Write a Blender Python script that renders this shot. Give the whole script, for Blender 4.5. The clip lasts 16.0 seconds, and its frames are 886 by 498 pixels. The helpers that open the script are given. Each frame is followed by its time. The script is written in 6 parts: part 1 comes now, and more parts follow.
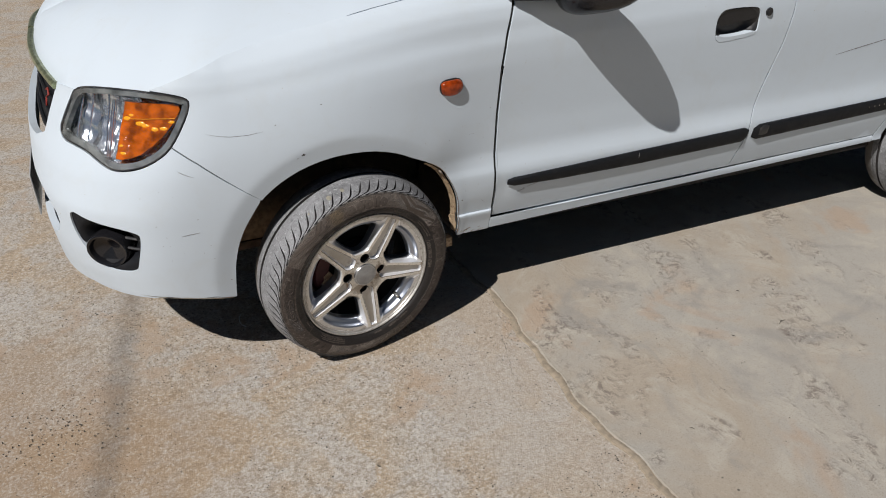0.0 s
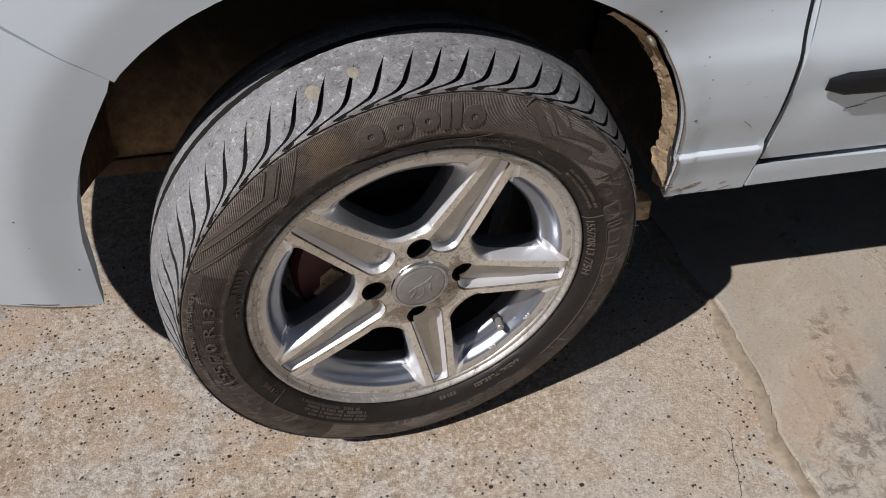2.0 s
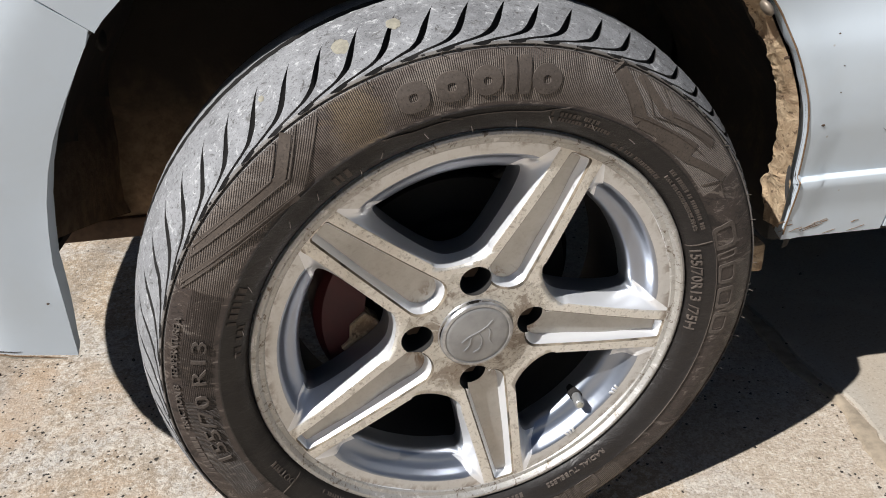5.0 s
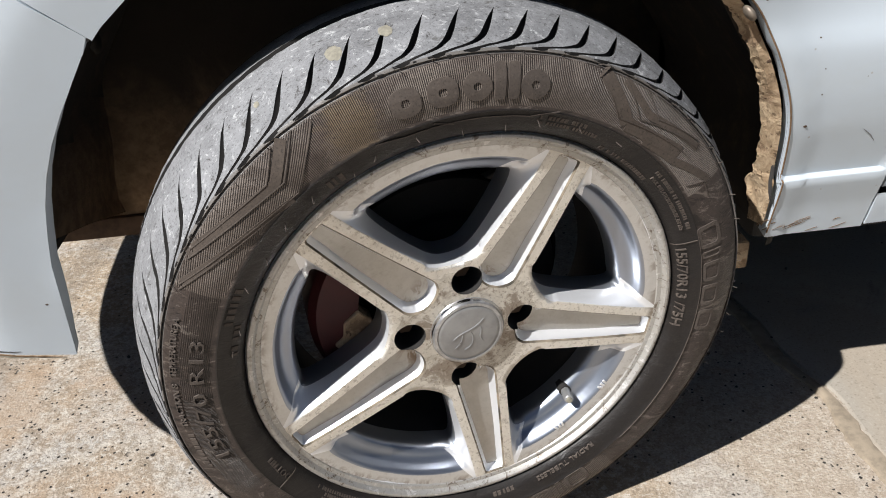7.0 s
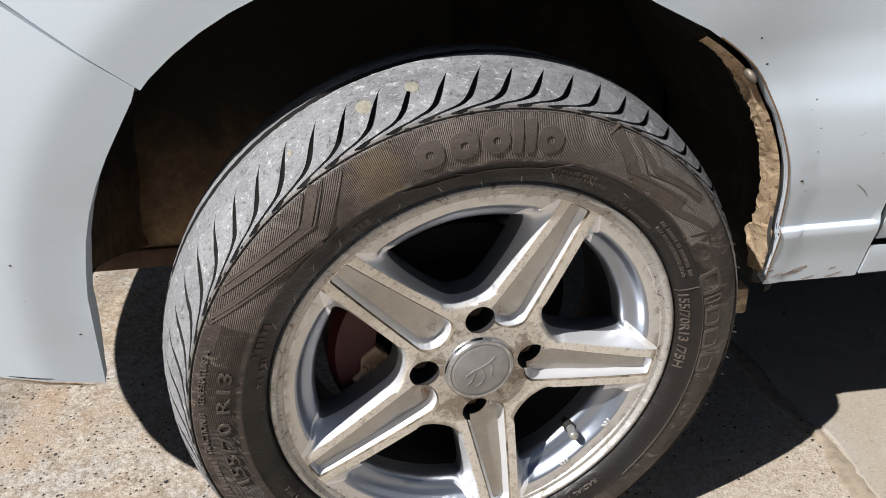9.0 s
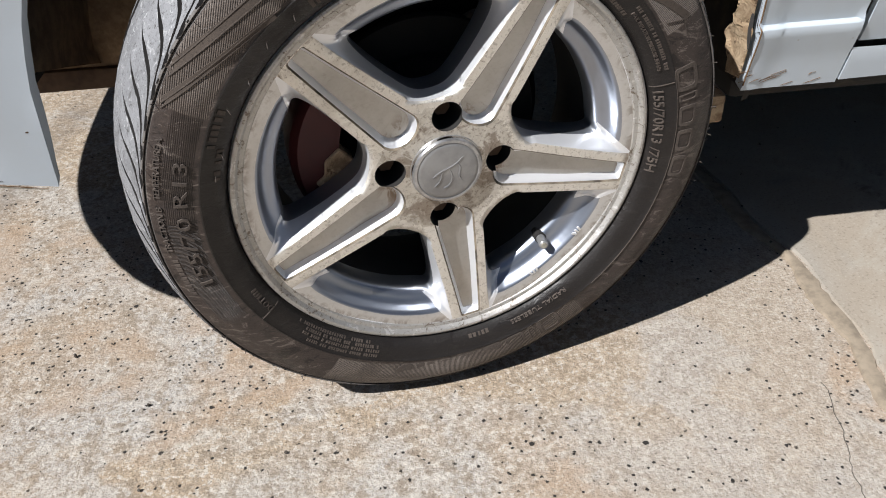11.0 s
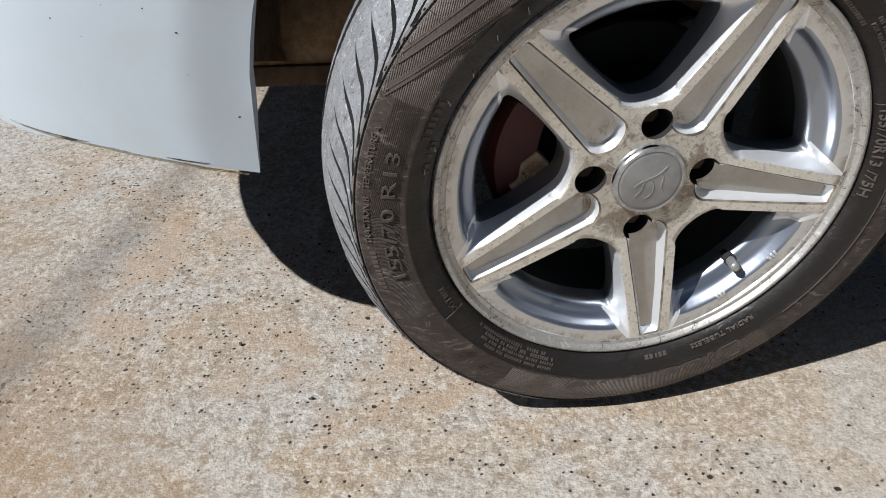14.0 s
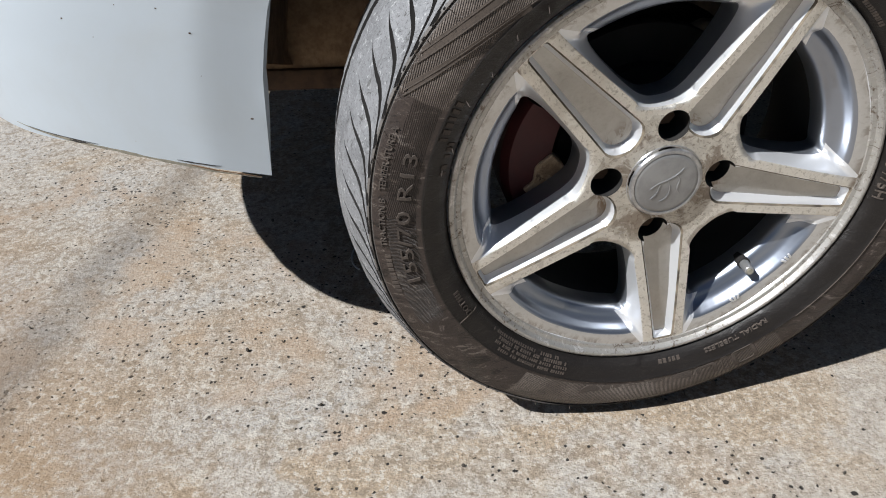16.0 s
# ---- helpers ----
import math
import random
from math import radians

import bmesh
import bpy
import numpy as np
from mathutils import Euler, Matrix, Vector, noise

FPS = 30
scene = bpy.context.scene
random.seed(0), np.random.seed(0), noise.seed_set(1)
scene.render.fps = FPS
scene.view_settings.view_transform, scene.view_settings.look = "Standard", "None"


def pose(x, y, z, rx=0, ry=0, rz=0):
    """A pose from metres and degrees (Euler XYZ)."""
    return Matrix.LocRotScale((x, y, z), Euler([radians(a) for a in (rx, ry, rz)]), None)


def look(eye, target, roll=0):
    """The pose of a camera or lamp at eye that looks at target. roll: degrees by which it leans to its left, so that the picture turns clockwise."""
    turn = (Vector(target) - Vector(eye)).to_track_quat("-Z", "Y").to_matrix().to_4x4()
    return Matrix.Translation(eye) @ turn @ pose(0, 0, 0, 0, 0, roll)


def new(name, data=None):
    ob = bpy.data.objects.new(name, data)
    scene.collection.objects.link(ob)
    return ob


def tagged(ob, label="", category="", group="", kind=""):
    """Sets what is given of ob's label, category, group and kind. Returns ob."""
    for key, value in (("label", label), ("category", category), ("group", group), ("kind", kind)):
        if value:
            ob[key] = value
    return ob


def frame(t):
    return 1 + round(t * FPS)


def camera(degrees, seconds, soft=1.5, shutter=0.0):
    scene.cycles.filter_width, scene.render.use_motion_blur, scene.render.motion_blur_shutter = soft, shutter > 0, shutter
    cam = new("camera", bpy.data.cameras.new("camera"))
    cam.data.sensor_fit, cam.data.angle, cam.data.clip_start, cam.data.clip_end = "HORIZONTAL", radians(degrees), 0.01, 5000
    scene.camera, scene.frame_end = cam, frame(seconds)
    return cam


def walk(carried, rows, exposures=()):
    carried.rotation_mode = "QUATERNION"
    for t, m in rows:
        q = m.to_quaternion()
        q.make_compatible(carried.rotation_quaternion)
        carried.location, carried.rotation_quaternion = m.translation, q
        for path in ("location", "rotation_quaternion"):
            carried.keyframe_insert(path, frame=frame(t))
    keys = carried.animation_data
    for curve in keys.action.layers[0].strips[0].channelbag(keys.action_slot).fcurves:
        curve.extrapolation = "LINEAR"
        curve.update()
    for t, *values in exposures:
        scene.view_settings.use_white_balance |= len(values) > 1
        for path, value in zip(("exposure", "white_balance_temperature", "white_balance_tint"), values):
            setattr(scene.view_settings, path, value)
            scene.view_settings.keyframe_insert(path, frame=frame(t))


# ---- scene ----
# camera and its walk
cam = camera(58.8, 16.0, soft=1.0)
PATH = [
    (0, (-0.503, -1.684, 1.365), (0.176, -0.101, 0.348), -0.1),
    (0.5, (-0.366, -1.31, 1.305), (0.245, 0.266, 0.237), 0.5),
    (1, (-0.229, -1.018, 1.247), (0.291, 0.525, 0.085), 1.0),
    (1.5, (-0.082, -0.746, 1.085), (0.185, 0.75, -0.214), -0.6),
    (2, (-0.061, -0.594, 0.835), (0.15, 0.89, -0.489), -1.6),
    (2.5, (-0.072, -0.513, 0.637), (0.147, 1.069, -0.567), -1.2),
    (3, (-0.073, -0.498, 0.598), (0.122, 1.19, -0.458), -2.2),
    (5.5, (-0.061, -0.528, 0.633), (0.066, 1.219, -0.333), -3.9),
    (6, (-0.06, -0.522, 0.629), (0.08, 1.205, -0.369), -3.8),
    (6.5, (-0.06, -0.529, 0.636), (0.091, 1.196, -0.365), -3.7),
    (7, (-0.064, -0.534, 0.642), (0.084, 1.2, -0.344), -3.8),
    (7.5, (-0.074, -0.537, 0.645), (0.067, 1.208, -0.321), -3.4),
    (8, (-0.08, -0.552, 0.659), (0.057, 1.211, -0.276), -2.9),
    (8.5, (-0.084, -0.563, 0.672), (0.054, 1.21, -0.242), -2.7),
    (9, (-0.08, -0.56, 0.666), (0.078, 1.213, -0.247), -2.4),
    (9.5, (-0.064, -0.565, 0.656), (0.149, 1.154, -0.345), -1.6),
    (12, (-0.106, -0.578, 0.574), (-0.017, 1.015, -0.631), -5.3),
    (12.5, (-0.147, -0.575, 0.574), (-0.207, 1.016, -0.636), -5.3),
    (13, (-0.16, -0.581, 0.586), (-0.26, 1.063, -0.549), -3.5),
    (13.5, (-0.157, -0.572, 0.577), (-0.247, 1.08, -0.547), -3.4),
    (14, (-0.158, -0.568, 0.573), (-0.206, 1.095, -0.538), -2.5),
    (14.5, (-0.152, -0.561, 0.569), (-0.179, 1.107, -0.534), -2.1),
    (15, (-0.165, -0.563, 0.567), (-0.188, 1.111, -0.528), -2.1),
    (15.5, (-0.17, -0.563, 0.565), (-0.192, 1.108, -0.535), -2.2),
    (16, (-0.177, -0.565, 0.566), (-0.204, 1.11, -0.527), -2.2),
]
walk(cam, [(t, look(eye, target, roll)) for t, eye, target, roll in PATH],
     exposures=[(0, -.17, 6620, 11), (0.5, -.25, 6600, 11), (1.0, -.45, 6560, 11), (1.5, -.58, 6560, 13), (2.0, -.12, 6600, 14), (2.5, .16, 6620, 14), (3.0, .42, 6600, 13),
                (6.0, .47, 6480, 10), (9.5, .47, 6520, 11), (12, .30, 6220, 10), (12.6, .26, 6200, 9), (13.2, .20, 6200, 9), (16, .20, 6260, 9)])

# ---------------------------------------------------------------- light
SUN_WAY = Vector((0.19, 0.118, -0.252)).normalized()      # the way the sunlight travels
world = bpy.data.worlds.new("sky")
scene.world = world
world.use_nodes = True
_n, _l = world.node_tree.nodes, world.node_tree.links
sky = _n.new("ShaderNodeTexSky")
sky.sky_type = "NISHITA"
sky.sun_disc = False
sky.sun_elevation = math.asin(-SUN_WAY.z)
sky.sun_rotation = math.atan2(-SUN_WAY.x, -SUN_WAY.y)
sky.dust_density = 0.6
sky.ozone_density = 6.0
_l.new(sky.outputs["Color"], _n["Background"].inputs["Color"])
_n["Background"].inputs["Strength"].default_value = 0.0200
sun_data = bpy.data.lights.new("sun", "SUN")
sun_data.energy, sun_data.angle, sun_data.color = 4.85, radians(0.55), (1.0, 0.985, 0.965)
sun = new("sun", sun_data)
sun.matrix_world = look((-4, -2, 6), Vector((-4, -2, 6)) + SUN_WAY)

# ---------------------------------------------------------------- materials


class Mat:
    """A node material with a Principled shader and a few shortcuts."""

    def __init__(self, name, color=(0.5, 0.5, 0.5), rough=0.5, metal=0.0, **more):
        self.m = bpy.data.materials.new(name)
        self.m.use_nodes = True
        self.t = self.m.node_tree
        self.b = self.t.nodes["Principled BSDF"]
        self.b.inputs["Base Color"].default_value = (*color, 1)
        self.b.inputs["Roughness"].default_value = rough
        self.b.inputs["Metallic"].default_value = metal
        for k, v in more.items():
            self.b.inputs[k.replace("_", " ")].default_value = v
        self.xyz = None

    def node(self, kind):
        return self.t.nodes.new(kind)

    def link(self, a, b):
        self.t.links.new(a, b)

    def coords(self, world_space=False):
        if world_space:
            return self.node("ShaderNodeNewGeometry").outputs["Position"]
        if self.xyz is None:
            self.xyz = self.node("ShaderNodeTexCoord").outputs["Object"]
        return self.xyz

    def noise(self, scale, detail=4, rough=0.6, stretch=None, where=None, warp=0.0):
        n = self.node("ShaderNodeTexNoise")
        n.inputs["Scale"].default_value, n.inputs["Detail"].default_value, n.inputs["Roughness"].default_value = scale, detail, rough
        n.inputs["Distortion"].default_value = warp
        src = where or self.coords()
        if stretch:
            mp = self.node("ShaderNodeMapping")
            mp.inputs["Scale"].default_value = stretch
            self.link(src, mp.inputs["Vector"])
            src = mp.outputs["Vector"]
        self.link(src, n.inputs["Vector"])
        return n.outputs["Fac"]

    def cells(self, scale, where=None, feature="F1", out="Distance", randomness=1.0):
        n = self.node("ShaderNodeTexVoronoi")
        n.feature = feature
        n.inputs["Scale"].default_value = scale
        n.inputs["Randomness"].default_value = randomness
        self.link(where or self.coords(), n.inputs["Vector"])
        return n.outputs[out]

    def ramp(self, fac, a, b, lo=0.0, hi=1.0):
        n = self.node("ShaderNodeMapRange")
        n.interpolation_type = "SMOOTHSTEP"
        for k, v in (("From Min", a), ("From Max", b), ("To Min", lo), ("To Max", hi)):
            n.inputs[k].default_value = v
        self.link(fac, n.inputs["Value"])
        return n.outputs["Result"]

    def math(self, op, a, b=None):
        n = self.node("ShaderNodeMath")
        n.operation = op
        for i, v in enumerate((a, b)):
            if v is None:
                continue
            if isinstance(v, (int, float)):
                n.inputs[i].default_value = v
            else:
                self.link(v, n.inputs[i])
        return n.outputs[0]

    def mix(self, fac, a, b, how="MIX"):
        n = self.node("ShaderNodeMix")
        n.data_type, n.blend_type = "RGBA", how
        if isinstance(fac, (int, float)):
            n.inputs[0].default_value = fac
        else:
            self.link(fac, n.inputs[0])
        for i, v in ((6, a), (7, b)):
            if isinstance(v, tuple):
                n.inputs[i].default_value = (*v, 1)
            else:
                self.link(v, n.inputs[i])
        return n.outputs[2]

    def color(self, out):
        self.link(out, self.b.inputs["Base Color"])

    def rough(self, out):
        self.link(out, self.b.inputs["Roughness"])

    def bump(self, height, strength, distance):
        n = self.node("ShaderNodeBump")
        n.inputs["Strength"].default_value, n.inputs["Distance"].default_value = strength, distance
        self.link(height, n.inputs["Height"])
        prev = self.b.inputs["Normal"].links
        if prev:
            self.link(prev[0].from_socket, n.inputs["Normal"])
        self.link(n.outputs["Normal"], self.b.inputs["Normal"])


def concrete_old():
    """Washed-out concrete with fine exposed aggregate, earth stains and grey scuffs."""
    m = Mat("exposed_aggregate_concrete", rough=0.92)
    p = m.coords(True)
    big = m.noise(2.2, 5, 0.60, where=p, warp=0.5)
    mid = m.noise(6.5, 5, 0.62, where=p, warp=0.6)
    base = m.mix(m.ramp(big, 0.45, 0.56), (0.395, 0.308, 0.218), (0.400, 0.362, 0.318))
    base = m.mix(m.ramp(mid, 0.48, 0.57, 0, 0.7), base, (0.415, 0.395, 0.372))
    base = m.mix(m.ramp(m.noise(4.1, 5, 0.62, where=p, warp=0.4), 0.50, 0.64, 0, 0.7), base, (0.365, 0.275, 0.190))
    clay = m.math("MULTIPLY", m.ramp(m.noise(3.4, 3, 0.55, where=p, warp=0.8), 0.55, 0.63), m.ramp(m.noise(15, 4, 0.65, where=p), 0.40, 0.56))
    # worn grains of two sizes, clean only where no clay lies
    split = m.node("ShaderNodeSeparateXYZ")
    m.link(p, split.inputs[0])
    even = m.ramp(m.math("ADD", split.outputs[0], m.math("MULTIPLY", m.math("SUBTRACT", big, 0.5), 0.5)), 0.02, 0.26)
    base = m.mix(m.math("MULTIPLY", even, 0.6), base, (0.400, 0.352, 0.300))
    bare = m.math("MULTIPLY", m.ramp(clay, 0.2, 0.9, 1.0, 0.6), m.ramp(even, 0, 1, 1.0, 0.45))
    rub = m.noise(135, 4, 0.70, where=p)
    lump = m.noise(48, 5, 0.72, where=p, warp=0.4)
    base = m.mix(m.math("MULTIPLY", bare, m.ramp(lump, 0.50, 0.60, 0, 0.62)), base, (0.235, 0.180, 0.125))
    base = m.mix(m.math("MULTIPLY", bare, m.ramp(lump, 0.46, 0.38, 0, 0.45)), base, (0.520, 0.480, 0.420))
    base = m.mix(m.math("MULTIPLY", bare, m.ramp(rub, 0.52, 0.61, 0, 0.62)), base, (0.235, 0.190, 0.138))
    base = m.mix(m.math("MULTIPLY", bare, m.ramp(rub, 0.47, 0.38, 0, 0.72)), base, (0.560, 0.520, 0.462))
    base = m.mix(m.math("MULTIPLY", clay, 0.5), base, (0.385, 0.268, 0.172))
    grain = m.noise(360, 2, 0.6, where=p)
    base = m.mix(m.ramp(grain, 0.44, 0.33, 0, 0.50), base, (0.160, 0.125, 0.092))
    base = m.mix(m.ramp(grain, 0.56, 0.66, 0, 0.42), base, (0.600, 0.545, 0.465))
    # pits: small sharp dark holes of three sizes
    hole = None
    crowd = m.math("MULTIPLY", m.math("SUBTRACT", m.noise(3.4, 4, 0.6, where=p, warp=0.5), 0.5), 0.8)
    for scale, share, size in ((185, 0.82, 0.29), (112, 0.925, 0.26), (62, 0.985, 0.21)):
        d, pick = m.cells(scale, where=p), m.cells(scale, where=p, out="Color")
        one = m.math("MULTIPLY", m.ramp(m.math("ADD", d, m.math("MULTIPLY", m.math("SUBTRACT", m.noise(scale * 1.9, 4, 0.7, where=p), 0.5), 0.95)), size + 0.03, size - 0.03), m.ramp(m.math("ADD", pick, crowd), share, share + 0.01))
        hole = one if hole is None else m.math("MAXIMUM", hole, one)
    base = m.mix(m.math("MULTIPLY", hole, 0.97), base, (0.020, 0.017, 0.015))
    # a broad earthy stain further out on the yard
    off = m.node("ShaderNodeVectorMath")
    off.operation = "DISTANCE"
    m.link(p, off.inputs[0])
    off.inputs[1].default_value = (-0.95, -0.10, 0.0)
    far = m.math("ADD", off.outputs["Value"], m.math("MULTIPLY", m.noise(3.0, 4, 0.6, where=p, warp=0.6), 0.9))
    base = m.mix(m.math("MULTIPLY", m.ramp(far, 1.12, 0.62), m.ramp(rub, 0.66, 0.36, 0.85, 0.40)), base, (0.300, 0.208, 0.130))
    # one long soft dark streak across the slab
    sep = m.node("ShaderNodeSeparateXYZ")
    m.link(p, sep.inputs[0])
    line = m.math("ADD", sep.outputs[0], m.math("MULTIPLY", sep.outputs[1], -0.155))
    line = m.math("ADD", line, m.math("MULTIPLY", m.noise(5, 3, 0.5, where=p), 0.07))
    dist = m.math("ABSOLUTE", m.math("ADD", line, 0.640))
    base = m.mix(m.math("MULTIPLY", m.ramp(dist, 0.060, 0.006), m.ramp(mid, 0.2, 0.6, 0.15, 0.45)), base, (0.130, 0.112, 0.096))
    m.color(base)
    m.bump(grain, 0.7, 0.0018)
    m.bump(m.ramp(hole, 0, 1, 1, 0), 1.0, 0.003)
    m.bump(rub, 0.5, 0.0028)
    m.bump(mid, 0.35, 0.006)
    return m.m


def concrete_smooth():
    """Trowelled cement screed, greyer, with wrinkled dark blotches and brush marks."""
    m = Mat("trowelled_cement", rough=0.88)
    p = m.coords(True)
    big = m.noise(1.7, 5, 0.6, where=p, warp=0.8)
    mid = m.noise(6.0, 6, 0.66, where=p, warp=1.0)
    base = m.mix(m.ramp(big, 0.40, 0.60), (0.350, 0.300, 0.240), (0.345, 0.322, 0.285))
    base = m.mix(m.ramp(mid, 0.48, 0.66, 0, 0.8), base, (0.400, 0.365, 0.310))
    base = m.mix(m.ramp(m.noise(3.0, 4, 0.6, where=p, warp=0.7), 0.58, 0.70, 0, 0.6), base, (0.375, 0.270, 0.190))
    base = m.mix(m.ramp(m.noise(2.4, 4, 0.6, where=p, warp=1.4), 0.56, 0.70, 0, 0.7), base, (0.255, 0.240, 0.220))
    # wrinkles left by the trowel, in drifts
    wr = m.noise(38, 7, 0.78, where=p, warp=0.9)
    zone = m.math("MULTIPLY", m.ramp(m.noise(3.2, 4, 0.6, stretch=(1.6, 0.8, 1), where=p, warp=1.2), 0.52, 0.62), m.ramp(mid, 0.40, 0.55))
    base = m.mix(m.math("MULTIPLY", zone, m.ramp(wr, 0.49, 0.58, 0, 0.70)), base, (0.135, 0.105, 0.088))
    base = m.mix(m.math("MULTIPLY", zone, m.ramp(wr, 0.46, 0.38, 0, 0.6)), base, (0.450, 0.410, 0.350))
    grain = m.noise(300, 3, 0.6, where=p)
    base = m.mix(m.ramp(grain, 0.44, 0.32, 0, 0.45), base, (0.170, 0.135, 0.100))
    base = m.mix(m.ramp(grain, 0.58, 0.70, 0, 0.35), base, (0.520, 0.470, 0.395))
    d, pick = m.cells(20, where=p), m.cells(20, where=p, out="Color")
    base = m.mix(m.math("MULTIPLY", m.ramp(d, 0.09, 0.05), m.ramp(pick, 0.80, 0.82, 0, 0.85)), base, (0.060, 0.052, 0.045))
    m.color(base)
    m.bump(grain, 0.3, 0.0012)
    m.bump(m.math("MULTIPLY", zone, wr), 0.5, 0.004)
    m.bump(mid, 0.3, 0.006)
    return m.m


def car_paint():
    """White solid paint under a thin coat of dust."""
    m = Mat("white_car_paint", (0.562, 0.628, 0.688), 0.22, 0.0, Coat_Weight=0.0, Specular_IOR_Level=0.26)
    dust = m.noise(9, 5, 0.7, warp=0.5)
    fine = m.noise(240, 2, 0.6)
    c = m.mix(m.ramp(dust, 0.45, 0.75, 0, 0.35), (0.562, 0.628, 0.688), (0.53, 0.568, 0.585))
    specks = m.cells(70)
    pick = m.cells(70, out="Color")
    c = m.mix(m.math("MULTIPLY", m.ramp(specks, 0.10, 0.05), m.ramp(pick, 0.80, 0.82, 0, 0.55)), c, (0.35, 0.31, 0.26))
    m.color(c)
    m.rough(m.ramp(dust, 0.3, 0.8, 0.42, 0.56))
    m.bump(fine, 0.03, 0.0004)
    return m.m


def plastic(name, col, rough, dusty=0.3, dust_col=(0.30, 0.26, 0.21)):
    m = Mat(name, col, rough)
    d = m.noise(28, 5, 0.7)
    m.color(m.mix(m.ramp(d, 0.45, 0.75, 0, dusty), col, dust_col))
    m.rough(m.ramp(d, 0.3, 0.8, rough, min(1, rough + 0.3)))
    m.bump(m.noise(500, 2, 0.5), 0.12, 0.0005)
    return m.m


def rubber(name, col, dust_col, amount, hatch=False, scuff=0.0):
    m = Mat(name, col, 0.62 if hatch else 0.75, Specular_IOR_Level=0.42 if hatch else 0.28)
    d = m.noise(20, 6, 0.7, warp=0.4)
    d2 = m.noise(90, 4, 0.7)
    c = m.mix(m.ramp(d, 0.30, 0.70, amount * 0.5, amount), col, dust_col)
    c = m.mix(m.ramp(d2, 0.52, 0.74, 0, amount * 0.7), c, dust_col)
    if scuff:
        s1 = m.noise(150, 5, 0.75, warp=0.7)
        s2 = m.noise(45, 5, 0.7, stretch=(1, 2.5, 1), warp=0.5)
        c = m.mix(m.ramp(s1, 0.56, 0.66, 0, scuff), c, (0.47, 0.475, 0.48))
        c = m.mix(m.ramp(s1, 0.42, 0.34, 0, scuff), c, (0.07, 0.066, 0.064))
        c = m.mix(m.ramp(s2, 0.58, 0.70, 0, scuff), c, (0.10, 0.097, 0.095))
        m.bump(s1, 0.5, 0.0012)
    if hatch:
        sep = m.node("ShaderNodeSeparateXYZ")
        m.link(m.coords(), sep.inputs[0])
        ang = m.math("ARCTAN2", sep.outputs[2], sep.outputs[0])
        rad = m.math("SQRT", m.math("ADD", m.math("MULTIPLY", sep.outputs[0], sep.outputs[0]), m.math("MULTIPLY", sep.outputs[2], sep.outputs[2])))
        # fine moulded ribs: radial round the wall, slanting in the chevrons ahead of the maker's mark
        radial = m.math("SINE", m.math("MULTIPLY", ang, 1040.0))
        slant = m.math("SINE", m.math("ADD", m.math("MULTIPLY", sep.outputs[0], 4300.0), m.math("MULTIPLY", sep.outputs[2], -1150.0)))
        edge = m.math("ADD", ang, m.math("MULTIPLY", m.math("SUBTRACT", rad, 0.240), 4.6))
        which = m.ramp(edge, 2.080, 2.084)
        wave = m.math("ADD", m.math("MULTIPLY", radial, m.math("SUBTRACT", 1.0, which)), m.math("MULTIPLY", slant, which))
        half = m.ramp(wave, -0.45, 0.75)
        top = m.math("ABSOLUTE", m.math("SUBTRACT", ang, 1.645))
        foot = m.math("ABSOLUTE", m.math("ADD", ang, 1.50))
        band = m.math("MULTIPLY", m.math("MAXIMUM", m.ramp(top, 1.075, 1.065), m.ramp(foot, 0.62, 0.61)), m.math("MULTIPLY", m.ramp(rad, 0.2085, 0.210), m.ramp(rad, 0.2432, 0.2424)))
        flank = m.math("MULTIPLY", m.ramp(m.math("ABSOLUTE", ang), 2.60, 2.72), m.math("MULTIPLY", m.ramp(rad, 0.2105, 0.2115), m.ramp(rad, 0.2330, 0.2320)))
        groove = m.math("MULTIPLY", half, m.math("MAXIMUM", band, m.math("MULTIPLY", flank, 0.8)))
        worn = m.noise(13, 5, 0.68, warp=0.9)
        smudge = m.noise(55, 5, 0.72, stretch=(1, 1, 2), warp=0.9)
        # plain rubber is darker and shinier; dust sits on the ribs
        c = m.mix(m.ramp(band, 0, 1, 0.66, 0.0), c, (0.027, 0.0195, 0.0175))
        c = m.mix(m.ramp(worn, 0.53, 0.65, 0, 0.4), c, (0.022, 0.019, 0.018))
        c = m.mix(m.math("MULTIPLY", band, m.ramp(worn, 0.56, 0.40, 0.30, 0.9)), c, (0.268, 0.226, 0.194))
        c = m.mix(m.ramp(smudge, 0.58, 0.68, 0, 0.42), c, (0.165, 0.132, 0.105))
        # a caked tan patch ahead of the maker's mark
        off = m.node("ShaderNodeVectorMath")
        off.operation = "DISTANCE"
        m.link(m.coords(), off.inputs[0])
        off.inputs[1].default_value = (-0.092, -0.0145, 0.204)
        cake = m.ramp(m.math("ADD", off.outputs["Value"], m.math("MULTIPLY", m.math("SUBTRACT", smudge, 0.5), 0.05)), 0.026, 0.010)
        c = m.mix(m.math("MULTIPLY", cake, 0.75), c, (0.25, 0.19, 0.12))
        m.rough(m.ramp(worn, 0.40, 0.60, 0.64, 0.36))
        m.bump(smudge, 0.6, 0.0016)
        rub = m.noise(48, 6, 0.78, stretch=(0.6, 1, 1.6), warp=1.4)
        c = m.mix(m.ramp(rub, 0.56, 0.61, 0, 0.7), c, (0.19, 0.16, 0.138))
